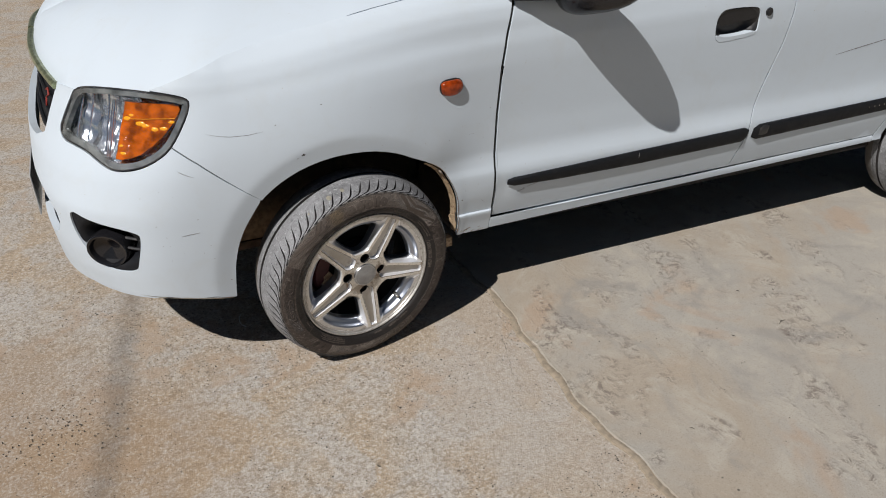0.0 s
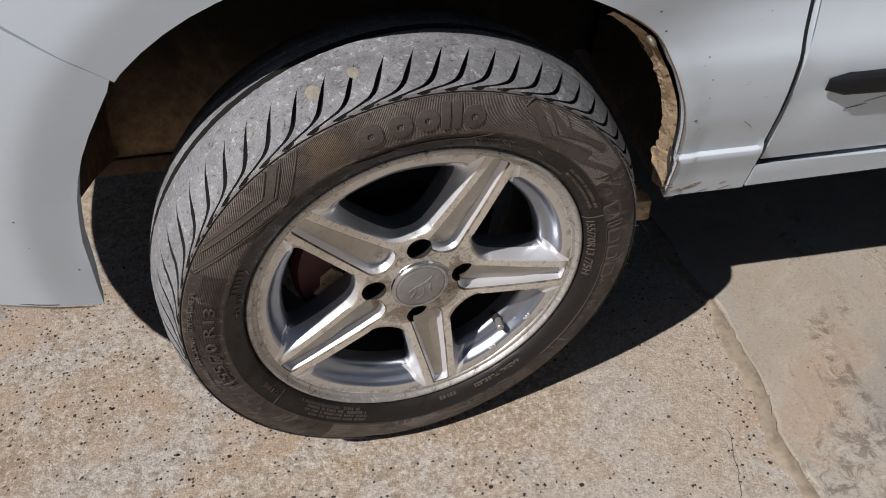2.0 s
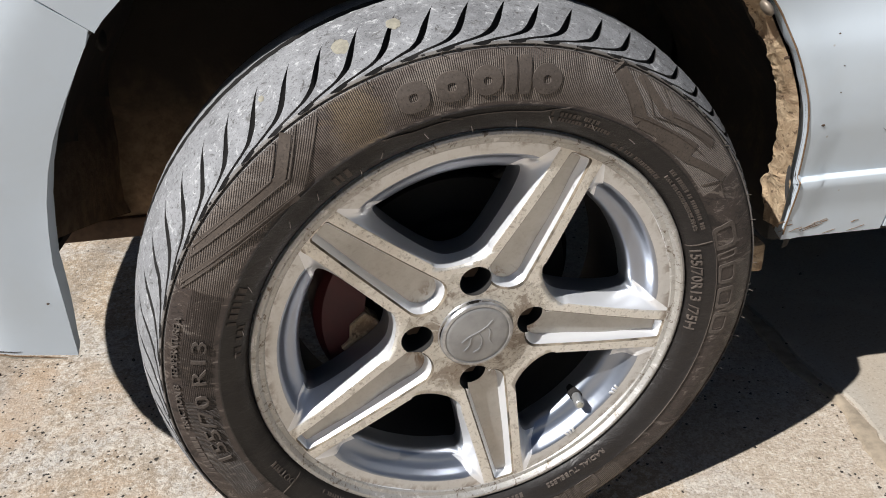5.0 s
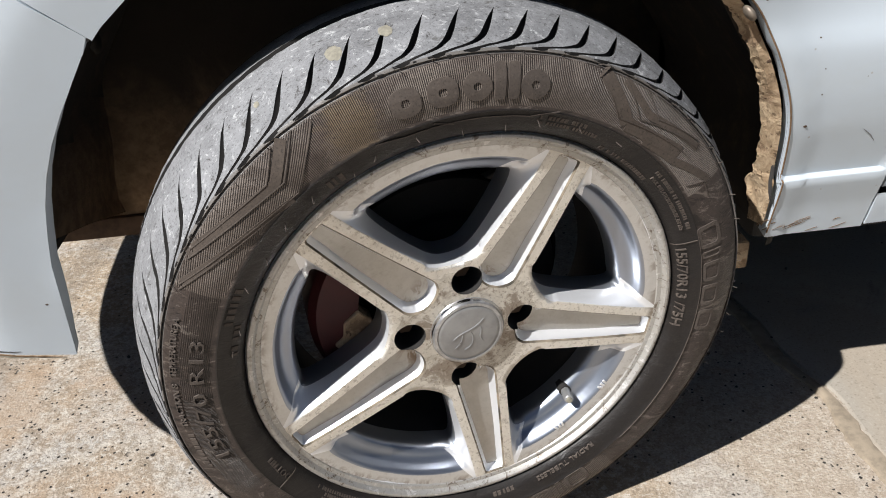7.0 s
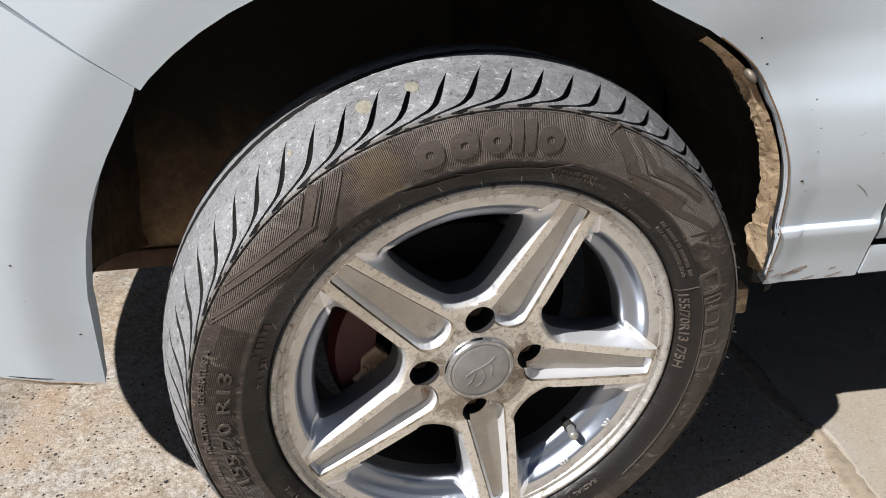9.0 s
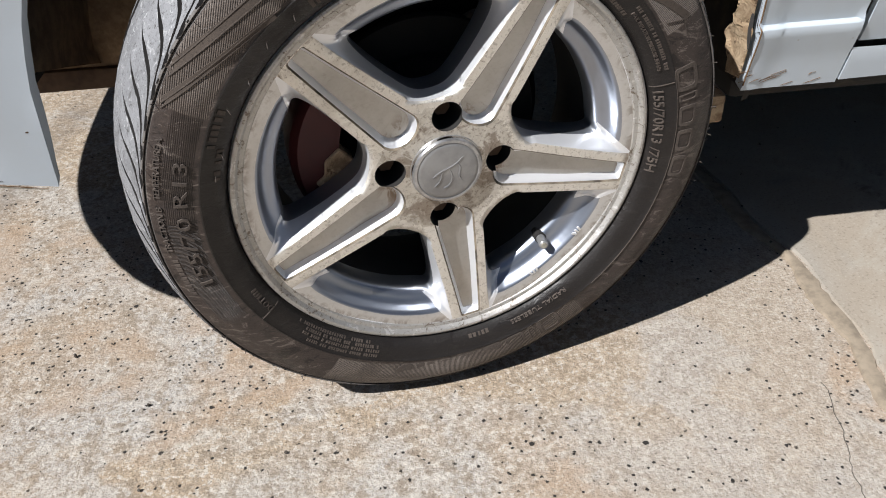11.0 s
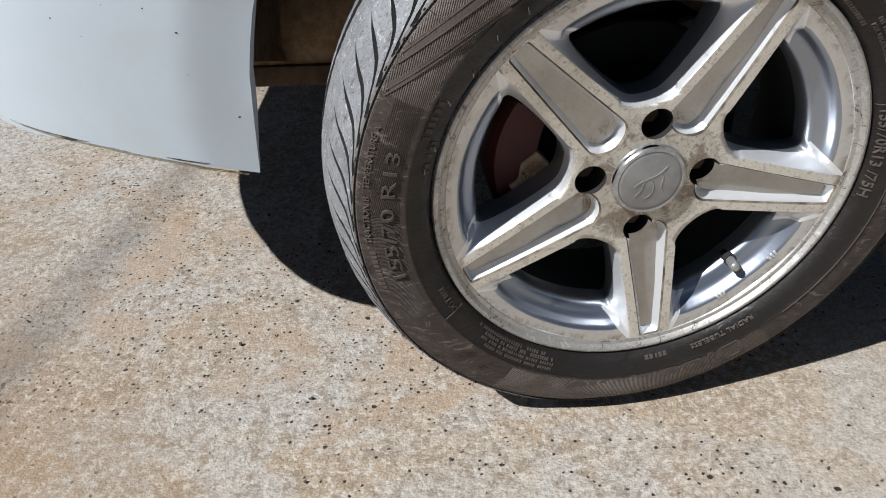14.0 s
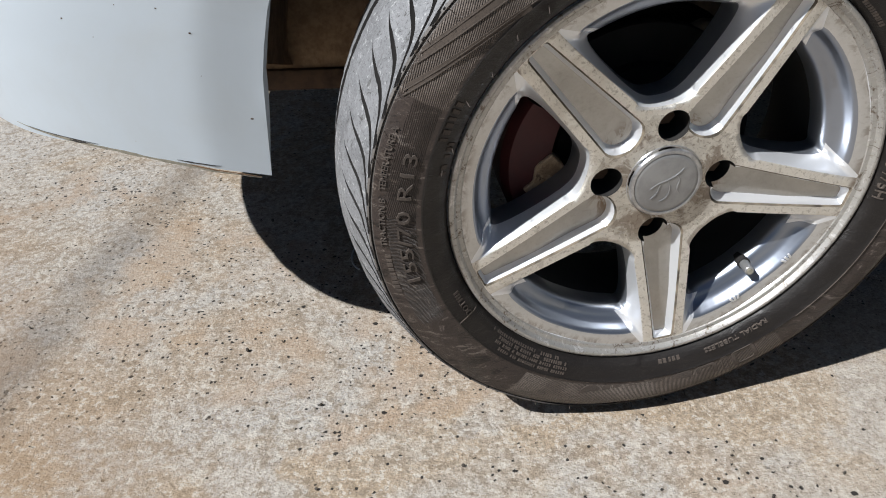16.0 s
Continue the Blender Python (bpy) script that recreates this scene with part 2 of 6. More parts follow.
        c = m.mix(m.math("MULTIPLY", m.ramp(rub, 0.45, 0.39, 0, 0.75), m.ramp(band, 0, 1, 1.0, 0.25)), c, (0.012, 0.010, 0.009))
        m.bump(rub, 0.5, 0.0012)
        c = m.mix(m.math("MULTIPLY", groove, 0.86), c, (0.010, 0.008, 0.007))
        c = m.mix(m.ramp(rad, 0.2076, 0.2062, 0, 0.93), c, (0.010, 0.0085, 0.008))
        # dusty flat strip and its dark step beside the tread
        c = m.mix(m.ramp(rad, 0.2432, 0.2438, 0, 0.8), c, (0.16, 0.15, 0.14))
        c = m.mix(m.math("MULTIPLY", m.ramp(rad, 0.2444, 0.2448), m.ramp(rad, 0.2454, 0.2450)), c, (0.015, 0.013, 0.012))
        m.bump(groove, 0.8, 0.0010)
    speck = m.noise(620, 3, 0.7)
    c = m.mix(m.ramp(speck, 0.56, 0.68, 0, 0.08 if hatch else 0.40), c, dust_col)
    c = m.mix(m.ramp(speck, 0.45, 0.34, 0, 0.5), c, tuple(0.35 * v for v in col))
    m.color(c)
    m.bump(d2, 0.25, 0.0008)
    return m.m


def alloy(name, film, clean, metal=0.6, rough=0.34, grit=0.0, chips=0.0, film_col=(0.45, 0.39, 0.295), crud=0.0):
    """Satin silver wheel lacquer under a film of tan road dirt (film), with specks (grit) and scuffed chips."""
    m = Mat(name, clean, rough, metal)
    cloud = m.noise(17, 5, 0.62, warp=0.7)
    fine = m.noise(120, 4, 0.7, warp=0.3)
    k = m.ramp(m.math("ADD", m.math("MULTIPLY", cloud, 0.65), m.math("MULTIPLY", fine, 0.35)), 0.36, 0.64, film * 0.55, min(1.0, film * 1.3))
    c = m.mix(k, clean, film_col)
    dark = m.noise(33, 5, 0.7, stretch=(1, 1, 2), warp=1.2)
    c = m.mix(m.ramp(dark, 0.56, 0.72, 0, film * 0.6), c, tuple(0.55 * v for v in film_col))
    if grit:
        g = m.noise(330, 3, 0.7)
        c = m.mix(m.ramp(g, 0.54, 0.66, 0, grit), c, (0.20, 0.155, 0.105))
        c = m.mix(m.ramp(g, 0.44, 0.34, 0, grit * 0.6), c, (0.62, 0.57, 0.48))
    if chips:
        chip = m.noise(85, 6, 0.8, stretch=(1, 0.6, 1), warp=0.9)
        c = m.mix(m.ramp(chip, 0.57, 0.61, 0, chips), c, (0.13, 0.095, 0.065))
        c = m.mix(m.ramp(chip, 0.42, 0.37, 0, chips * 0.8), c, (0.74, 0.73, 0.71))
        m.bump(chip, 0.45, 0.0008)
    if crud:
        # rusty crud caught where the spokes meet the lip, and round the bolt holes
        sep = m.node("ShaderNodeSeparateXYZ")
        m.link(m.coords(), sep.inputs[0])
        rad = m.math("SQRT", m.math("ADD", m.math("MULTIPLY", sep.outputs[0], sep.outputs[0]), m.math("MULTIPLY", sep.outputs[2], sep.outputs[2])))
        blot = m.noise(48, 5, 0.72, warp=0.8)
        rim_band = m.math("MULTIPLY", m.ramp(rad, 0.1655, 0.1715), m.ramp(rad, 0.1790, 0.1765))
        hub_band = m.ramp(rad, 0.070, 0.050)
        where = m.math("MULTIPLY", m.math("MAXIMUM", rim_band, hub_band), m.ramp(blot, 0.47, 0.60))
        c = m.mix(m.math("MULTIPLY", where, crud), c, (0.16, 0.105, 0.065))
    spot, pick = m.cells(120), m.cells(120, out="Color")
    c = m.mix(m.math("MULTIPLY", m.ramp(spot, 0.16, 0.08), m.ramp(pick, 0.93, 0.95, 0, 0.8)), c, (0.11, 0.075, 0.05))
    m.color(c)
    m.rough(m.ramp(k, 0, 1, rough, 0.80))
    m.link(m.ramp(k, 0.15, 1.0, metal, 0.05), m.b.inputs["Metallic"])
    m.bump(fine, 0.10, 0.0005)
    return m.m


def glass(name, tint=(1, 1, 1), rough=0.02):
    """Thin clear plastic: mostly straight through, with a glossy skin."""
    m = bpy.data.materials.new(name)
    m.use_nodes = True
    t = m.node_tree
    t.nodes.clear()
    out, mixer = t.nodes.new("ShaderNodeOutputMaterial"), t.nodes.new("ShaderNodeMixShader")
    clear, gloss, fres = t.nodes.new("ShaderNodeBsdfTransparent"), t.nodes.new("ShaderNodeBsdfGlossy"), t.nodes.new("ShaderNodeFresnel")
    clear.inputs["Color"].default_value = (*tint, 1)
    gloss.inputs["Roughness"].default_value = rough
    fres.inputs["IOR"].default_value = 1.5
    t.links.new(fres.outputs[0], mixer.inputs[0])
    t.links.new(clear.outputs[0], mixer.inputs[1])
    t.links.new(gloss.outputs[0], mixer.inputs[2])
    t.links.new(mixer.outputs[0], out.inputs["Surface"])
    return m


def mud():
    m = Mat("dried_mud", rough=0.95)
    d = m.noise(40, 6, 0.75, warp=0.8)
    c = m.mix(m.ramp(d, 0.35, 0.65), (0.34, 0.235, 0.14), (0.52, 0.395, 0.26))
    c = m.mix(m.ramp(m.noise(22, 5, 0.7, warp=1.0), 0.53, 0.62, 0, 0.75), c, (0.17, 0.105, 0.06))
    c = m.mix(m.ramp(m.noise(130, 4, 0.7), 0.58, 0.66, 0, 0.85), c, (0.10, 0.06, 0.035))
    m.color(c)
    m.bump(d, 0.9, 0.006)
    m.bump(m.noise(150, 4, 0.7), 0.5, 0.002)
    return m.m


def muddy_liner():
    """Liner colour: dried brown splashes low down, giving way to near black higher up."""
    m = Mat("muddy_wheel_liner", rough=0.93)
    p = m.coords(True)
    sep = m.node("ShaderNodeSeparateXYZ")
    m.link(p, sep.inputs[0])
    cloud = m.noise(9, 5, 0.65, where=p, warp=0.8)
    level = m.math("ADD", sep.outputs[2], m.math("MULTIPLY", m.math("SUBTRACT", cloud, 0.5), -0.18))
    coat = m.ramp(level, 0.42, 0.27, 0.03, 0.85)
    c = m.mix(coat, (0.022, 0.018, 0.015), m.mix(m.ramp(m.noise(60, 5, 0.7, where=p), 0.35, 0.65), (0.17, 0.112, 0.066), (0.29, 0.20, 0.122)))
    m.color(c)
    m.bump(m.noise(120, 4, 0.7, where=p), 0.5, 0.002)
    return m.m


def simple(name, col, rough, metal=0.0, vary=0.25, scale=40, **more):
    m = Mat(name, col, rough, metal, **more)
    d = m.noise(scale, 5, 0.65)
    m.color(m.mix(m.ramp(d, 0.35, 0.7, 0, 1), col, tuple(c * (1 - vary) for c in col)))
    m.bump(m.noise(scale * 6, 3, 0.6), 0.1, 0.0005)
    return m.m


M_GROUND, M_SLAB = concrete_old(), concrete_smooth()
M_PAINT = car_paint()
M_TRIM = plastic("black_moulding", (0.0085, 0.0095, 0.012), 0.5, 0.02)
M_TRIM.node_tree.nodes["Principled BSDF"].inputs["Specular IOR Level"].default_value = 0.22
M_BLACK = plastic("black_plastic", (0.018, 0.018, 0.020), 0.30, 0.12)
M_GLOSS = simple("gloss_black_plastic", (0.012, 0.012, 0.014), 0.12)
M_UNDER = plastic("underbody", (0.030, 0.028, 0.026), 0.9, 0.35, (0.12, 0.095, 0.07))
M_LINER = muddy_liner()
M_LINER_BLACK = plastic("black_wheel_liner", (0.024, 0.020, 0.017), 0.95, 0.5, (0.10, 0.072, 0.048))
M_MUD = mud()
M_TREAD = rubber("dusty_tread_rubber", (0.062, 0.062, 0.066), (0.315, 0.32, 0.332), 0.78, scuff=0.9)
M_WALL = rubber("sidewall_rubber", (0.050, 0.040, 0.035), (0.150, 0.114, 0.094), 0.55, hatch=True)
M_LETTER = rubber("raised_rubber", (0.050, 0.042, 0.038), (0.16, 0.13, 0.108), 0.45)
M_BAND = rubber("plain_sidewall_rubber", (0.050, 0.042, 0.037), (0.14, 0.11, 0.088), 0.5)
# dark rubber; it also paints the shade in the rim barrel and bolt holes
M_SIPE_SHADE = simple("groove_rubber", (0.020, 0.018, 0.017), 0.9)
M_ALLOY = alloy("silver_alloy", 0.06, (0.89, 0.905, 0.93), 0.55, 0.33)
M_DIRTY = alloy("dirty_alloy_face", 0.38, (0.95, 0.935, 0.90), 0.80, 0.38, grit=0.42, chips=0.25, film_col=(0.56, 0.49, 0.37), crud=0.7)
M_LIP = alloy("scuffed_rim_lip", 0.26, (0.50, 0.495, 0.485), 0.6, 0.40, grit=0.4, chips=0.85, film_col=(0.36, 0.32, 0.25))
M_DISH = alloy("dusty_rim_dish", 0.28, (0.74, 0.745, 0.75), 0.85, 0.31, grit=0.10, film_col=(0.42, 0.385, 0.325), crud=0.5)
# grimy, and darkened further to paint the shade between the ribs
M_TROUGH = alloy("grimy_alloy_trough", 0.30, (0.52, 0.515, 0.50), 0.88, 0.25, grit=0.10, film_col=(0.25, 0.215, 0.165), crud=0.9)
# near black, painting the shade on the plate behind the spokes
M_SPOKE_SHADE = simple("brake_soot", (0.007, 0.006, 0.006), 0.95, 0.0, 0.3, Specular_IOR_Level=0.1)
# darker copies of the silver alloy, painting the shade in pockets and barrel
M_POCKET_SHADE = alloy("brake_dust_on_alloy", 0.14, (0.30, 0.33, 0.38), 0.8, 0.32)
M_BARREL_SHADE = alloy("dulled_barrel_alloy", 0.07, (0.33, 0.365, 0.435), 0.88, 0.33)
M_HUB = alloy("grimy_hub_face", 0.52, (0.85, 0.83, 0.78), 0.7, 0.42, grit=0.6, chips=0.4, film_col=(0.42, 0.355, 0.26), crud=0.65)
M_GRIME = simple("grime_in_edges", (0.25, 0.205, 0.15), 0.8, 0.0, 0.9, 60)
M_CAP = simple("grey_cap_lacquer", (0.36, 0.36, 0.36), 0.42, 0.5)
M_BEZEL = simple("silver_lamp_bezel", (0.46, 0.475, 0.465), 0.20, 0.65, 0.6, 22)
M_WORN = simple("worn_polished_ring", (0.55, 0.55, 0.56), 0.28, 0.8, 0.4, 120)
M_CHROME = simple("chrome", (0.75, 0.76, 0.78), 0.10, 1.0, 0.05)
# the olive tint paints greenery mirrored in the chrome
M_GREEN_CHROME = simple("tarnished_chrome", (0.42, 0.45, 0.27), 0.30, 0.75, 0.5, 60)
M_STEEL = simple("worn_steel", (0.30, 0.25, 0.20), 0.55, 0.6, 0.5)
# iron coloured near black for the shade behind the spokes
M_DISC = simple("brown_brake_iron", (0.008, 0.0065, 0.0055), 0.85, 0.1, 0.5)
# lighter brown that paints sunlight on part of the brake disc
M_LIT_DISC = simple("dull_brown_iron", (0.20, 0.165, 0.13), 0.8, 0.2, 0.5, 60)
M_RUST = simple("rusty_iron", (0.10, 0.062, 0.040), 0.85, 0.2, 0.5)
# red darkened for the shade the caliper sits in
M_CALIPER = simple("sooty_red_lacquer", (0.060, 0.006, 0.007), 0.6)
M_RED = simple("red_lacquer", (0.30, 0.030, 0.020), 0.5)
M_LENS = glass("clear_lens", (0.96, 0.97, 0.98), 0.10)
M_AMBER = simple("amber_plastic", (0.60, 0.125, 0.006), 0.10, 0.0, 0.75, 34)
# bright amber for the lens rib and the painted glints
M_AMBER_BRIGHT = simple("bright_amber_facet", (0.95, 0.42, 0.02), 0.12, 0.0, 0.3, 60)
M_INDIC = simple("orange_lens_plastic", (0.40, 0.052, 0.004), 0.10, 0.0, 0.7, 55)
M_REFL = simple("mirror_reflector", (0.84, 0.88, 0.93), 0.16, 0.92, 0.10)
M_WINDOW = simple("tinted_window_glass", (0.02, 0.025, 0.025), 0.04, 0.0, 0.05)
M_SCRATCH = simple("scratch_in_paint", (0.25, 0.25, 0.26), 0.7)
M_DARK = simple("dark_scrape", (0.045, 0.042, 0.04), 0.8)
M_SAND = simple("sandy_joint_mortar", (0.335, 0.275, 0.205), 0.95, 0.0, 0.35, 60)
M_PLATE = simple("bare_plate_metal", (0.62, 0.63, 0.62), 0.35, 0.5)
M_SPLASH = simple("brown_mud_splash", (0.22, 0.135, 0.075), 0.95, 0.0, 0.4, 300)
M_STONE = simple("dark_grit", (0.10, 0.085, 0.07), 0.9, 0.0, 0.5, 300)
M_SPOT = simple("dried_clay_spot", (0.30, 0.28, 0.225), 0.95, 0.0, 0.3, 200)

# ---------------------------------------------------------------- mesh helpers
from mathutils import geometry

WORLD_OF = {}


def mesh_from(name, verts, faces, mats, index=None, smooth=True, sharp=35):
    me = bpy.data.meshes.new(name)
    me.from_pydata([tuple(v) for v in verts], [], faces)
    for m in (mats if isinstance(mats, (list, tuple)) else [mats]):
        me.materials.append(m)
    if index is not None:
        me.polygons.foreach_set("material_index", index)
    if smooth:
        me.polygons.foreach_set("use_smooth", [True] * len(me.polygons))
        me.set_sharp_from_angle(angle=radians(sharp))
    me.update()
    return me


def thing(name, loc, label, category, group=""):
    ob = new(name)
    ob.location = loc
    WORLD_OF[ob.name] = Matrix.Translation(loc)
    return tagged(ob, label, category, group)


def attach(name, me, parent, label="", m=None):
    """Links a mesh, given in the world's metres, as a part of parent (m: its own pose, with the mesh in local metres)."""
    ob = new(name, me)
    if parent is not None:
        ob.parent = parent
        ob.matrix_parent_inverse = WORLD_OF[parent.name].inverted()
    ob.matrix_basis = m or Matrix()
    WORLD_OF[ob.name] = ob.matrix_basis.copy()
    return tagged(ob, label)


def part(name, bm, mat, parent, label="", m=None, sharp=35):
    me = bpy.data.meshes.new(name)
    bm.to_mesh(me)
    bm.free()
    for x in (mat if isinstance(mat, (list, tuple)) else [mat]):
        me.materials.append(x)
    me.polygons.foreach_set("use_smooth", [True] * len(me.polygons))
    me.set_sharp_from_angle(angle=radians(sharp))
    return attach(name, me, parent, label, m)


def grid_faces(rows, cols, close=False):
    faces = []
    for i in range(rows - 1):
        for j in range(cols if close else cols - 1):
            k = (j + 1) % cols
            faces.append((i * cols + j, i * cols + k, (i + 1) * cols + k, (i + 1) * cols + j))
    return faces


def tube(points, radius, sides=6, bm=None):
    """A closed rod along points."""
    bm = bm or bmesh.new()
    pts = [Vector(p) for p in points]
    rings = []
    for i, p in enumerate(pts):
        way = (pts[min(i + 1, len(pts) - 1)] - pts[max(i - 1, 0)]).normalized()
        a = way.orthogonal().normalized() if abs(way.z) > 0.9 else way.cross(Vector((0, 0, 1))).normalized()
        b = way.cross(a)
        r = radius[i] if isinstance(radius, (list, tuple)) else radius
        rings.append([bm.verts.new(p + (a * math.cos(2 * math.pi * k / sides) + b * math.sin(2 * math.pi * k / sides)) * r) for k in range(sides)])
    for q, w in zip(rings, rings[1:]):
        for k in range(sides):
            bm.faces.new((q[k], q[(k + 1) % sides], w[(k + 1) % sides], w[k]))
    bm.faces.new(rings[0][::-1])
    bm.faces.new(rings[-1])
    return bm


def box(bm, lo, hi, bevel=0.0):
    r = bmesh.ops.create_cube(bm, size=1.0)
    c, s = (Vector(lo) + Vector(hi)) / 2, Vector(hi) - Vector(lo)
    for v in r["verts"]:
        v.co = Vector((v.co.x * s.x, v.co.y * s.y, v.co.z * s.z)) + c
    if bevel:
        es = list({e for v in r["verts"] for e in v.link_edges})
        bmesh.ops.bevel(bm, geom=es, offset=bevel, segments=2, affect="EDGES", profile=0.5)
    return bm


def revolve(profile, segs=96, close_profile=False):
    """A ring of (radius, y) profile points about the y axis: vertices and faces."""
    verts = []
    for r, y in profile:
        for k in range(segs):
            a = 2 * math.pi * k / segs
            verts.append((r * math.cos(a), y, r * math.sin(a)))
    faces = grid_faces(len(profile), segs, True)
    return verts, faces


# ---------------------------------------------------------------- the car's skin
def sstep(a, b, x):
    t = min(1.0, max(0.0, (x - a) / (b - a)))
    return t * t * (3 - 2 * t)


def lerp_table(table, v):
    return float(np.interp(v, [p[0] for p in table], [p[1] for p in table]))


MID = 0.75                       # half the car's width: its middle plane is y = MID
ARCH = (-0.027, 0.298, 0.302)    # wheel arch: centre x, z and radius
DOOR_SIDE = [(0.2, .118), (.25, .108), (.29, .097), (.32, .086), (.38, .067), (.41, .060), (.435, .056), (.455, .054), (.475, .060), (.51, .066),
             (.60, .060), (.70, .049), (.76, .043), (.82, .041), (.87, .044), (.90, .052), (.93, .072), (.96, .11), (1.0, .2)]
FRONT_SIDE = [(0.2, .052), (.25, .040), (.30, .030), (.40, .020), (.50, .016), (.60, .018), (.68, .026), (.74, .032), (.80, .037), (.87, .044), (.90, .056), (.93, .085), (.96, .13), (1.0, .2)]
NOSE = [(.20, -.715), (.28, -.742), (.40, -.752), (.50, -.752), (.60, -.74), (.70, -.715), (.78, -.69), (.82, -.66), (.9, -.55)]
ROUND = [(.2, 2.9), (.35, 3.2), (.52, 3.2), (.66, 2.5), (.75, 2.25), (.9, 2.2)]
RIDGE = [(-40, .098), (0, .086), (12, .071), (35, .046), (60, .018), (90, -.001), (120, .003), (150, .010), (180, .028), (215, .040)]
X0 = -0.28
_contour = {}


def contour(z):
    """The plan outline of the front at a height: arc fractions, x, y."""
    key = round(z, 3)
    if key not in _contour:
        n, nose = lerp_table(ROUND, z), lerp_table(NOSE, z)
        a, b = X0 - nose, MID - lerp_table(FRONT_SIDE, z + shoulder_drop(X0, z))
        psi = np.linspace(0, 1, 160) ** 1.6 * math.pi / 2
        xs = X0 - a * np.sin(psi) ** (2 / n)
        ys = MID - b * np.maximum(np.cos(psi), 0) ** (2 / n)
        s = np.concatenate([[0], np.cumsum(np.hypot(np.diff(xs), np.diff(ys)))])
        _contour[key] = (s / s[-1], xs, ys)
    return _contour[key]


def shoulder_drop(x, z):
    return 0.085 * (1 - sstep(-.45, .40, x)) * sstep(.62, .80, z)


def surf(u, z):
    """The body's skin: u is x along the side (u > X0), and X0 minus the fraction of the way round the nose before it."""
    if u >= X0:
        k = sstep(-.25, .30, u)
        ze = z + shoulder_drop(u, z)
        x = u
        y = lerp_table(DOOR_SIDE, ze) * k + lerp_table(FRONT_SIDE, ze) * (1 - k)
        y -= 0.010 * math.exp(-((u - .12) / .22) ** 2 - ((z - .74) / .08) ** 2)
    else:
        f, xs, ys = contour(z)
        t = min(1.0, X0 - u)
        x, y = float(np.interp(t, f, xs)), float(np.interp(t, f, ys))
    # a soft crease along the shoulder, the metal above it leaning in a little more
    zc = .755 + .036 * sstep(-.30, .20, u) + .045 * max(0.0, u - .1) / .9
    y += (.0030 * sstep(-.003, .030, z - zc) - .0030 * sstep(.030, .12, z - zc)) * sstep(-.42, -.25, u)
    # the lower ledge behind the wheel arch, and the sill
    if .15 < u < .404:
        y -= .0060 * (1 - sstep(.3255, .3285, z))
    elif u >= .404:
        y -= .007 * (1 - sstep(.294, .301, z))
    dx, dz = x - ARCH[0], z - ARCH[1]
    d = math.hypot(dx, dz) - ARCH[2]
    if d < .31 and u > -.62:
        ang = math.degrees(math.atan2(dz, dx))
        ang = ang + 360 if ang < -90 else ang
        r = sum(lerp_table(RIDGE, ang + o) for o in (-24, -16, -8, 0, 8, 16, 24)) / 7
        if u > X0 - .3:
            y -= .0016 * (1 - sstep(.045, .050, d)) * sstep(-.001, .02, d)
        if d < .048:
            e = sstep(70, 100, ang)
            y2 = r + .006 - (.006 + .0025 * e) * (1 - max(0.0, 1 - max(d, 0) / .048) ** (1.5 - .5 * e))
            k = 1.0
        else:
            y2, k = r - .0025 * sstep(70, 100, ang), 1 - sstep(.03, .30, d)
        if ang < 60:
            k *= sstep(12, 50, ang)
        # the flare stands out only where it is proud of the plain side
        y = y + (min(y2, y + .004) - y) * k if ang > 60 else y + (y2 - y) * k
    return x, y, z


def normal_at(u, z):
    e = 0.003
    a, b = Vector(surf(u - e, z)), Vector(surf(u + e, z))
    c, d = Vector(surf(u, z - e)), Vector(surf(u, z + e))
    n = (b - a).cross(d - c)
    n = n.normalized() if n.length > 1e-9 else Vector((0, -1, 0))
    return n          # points out of the car


def skin(u, z, out=0.0):
    p = Vector(surf(u, z))
    return p + normal_at(u, z) * out if out else p


def inside(p, poly):
    x, y = p
    hit, j = False, len(poly) - 1
    for i in range(len(poly)):
        (xi, yi), (xj, yj) = poly[i], poly[j]
        if (yi > y) != (yj > y) and x < (xj - xi) * (y - yi) / (yj - yi) + xi:
            hit = not hit
        j = i
    return hit


def area(poly):
    return sum(a[0] * b[1] - b[0] * a[1] for a, b in zip(poly, poly[1:] + poly[:1])) / 2


def grow(poly, d):
    """The outline moved outwards by d."""
    s = 1 if area(poly) > 0 else -1
    res = []
    for i, p in enumerate(poly):
        a, b = Vector(poly[i - 1]), Vector(poly[(i + 1) % len(poly)])
        t = (b - a)
        if t.length < 1e-9:
            res.append(p)
            continue
        t.normalize()
        res.append((p[0] + t.y * d * s, p[1] - t.x * d * s))
    return res


def dense(poly, step=0.012, closed=True):
    out = []
    pairs = zip(poly, poly[1:] + poly[:1]) if closed else zip(poly, poly[1:])
    for a, b in pairs:
        n = max(1, math.ceil(math.dist(a, b) / step))
        out += [(a[0] + (b[0] - a[0]) * k / n, a[1] + (b[1] - a[1]) * k / n) for k in range(n)]
    return out if closed else out + [poly[-1]]


def rounded(poly, times=2, closed=True):
    """Chaikin's corner cutting."""
    for _ in range(times):
        res = []
        pairs = list(zip(poly, poly[1:] + poly[:1])) if closed else list(zip(poly, poly[1:]))
        for a, b in pairs:
            res += [(a[0] * .75 + b[0] * .25, a[1] * .75 + b[1] * .25), (a[0] * .25 + b[0] * .75, a[1] * .25 + b[1] * .75)]
        poly = res if closed else [poly[0]] + res + [poly[-1]]
    return poly


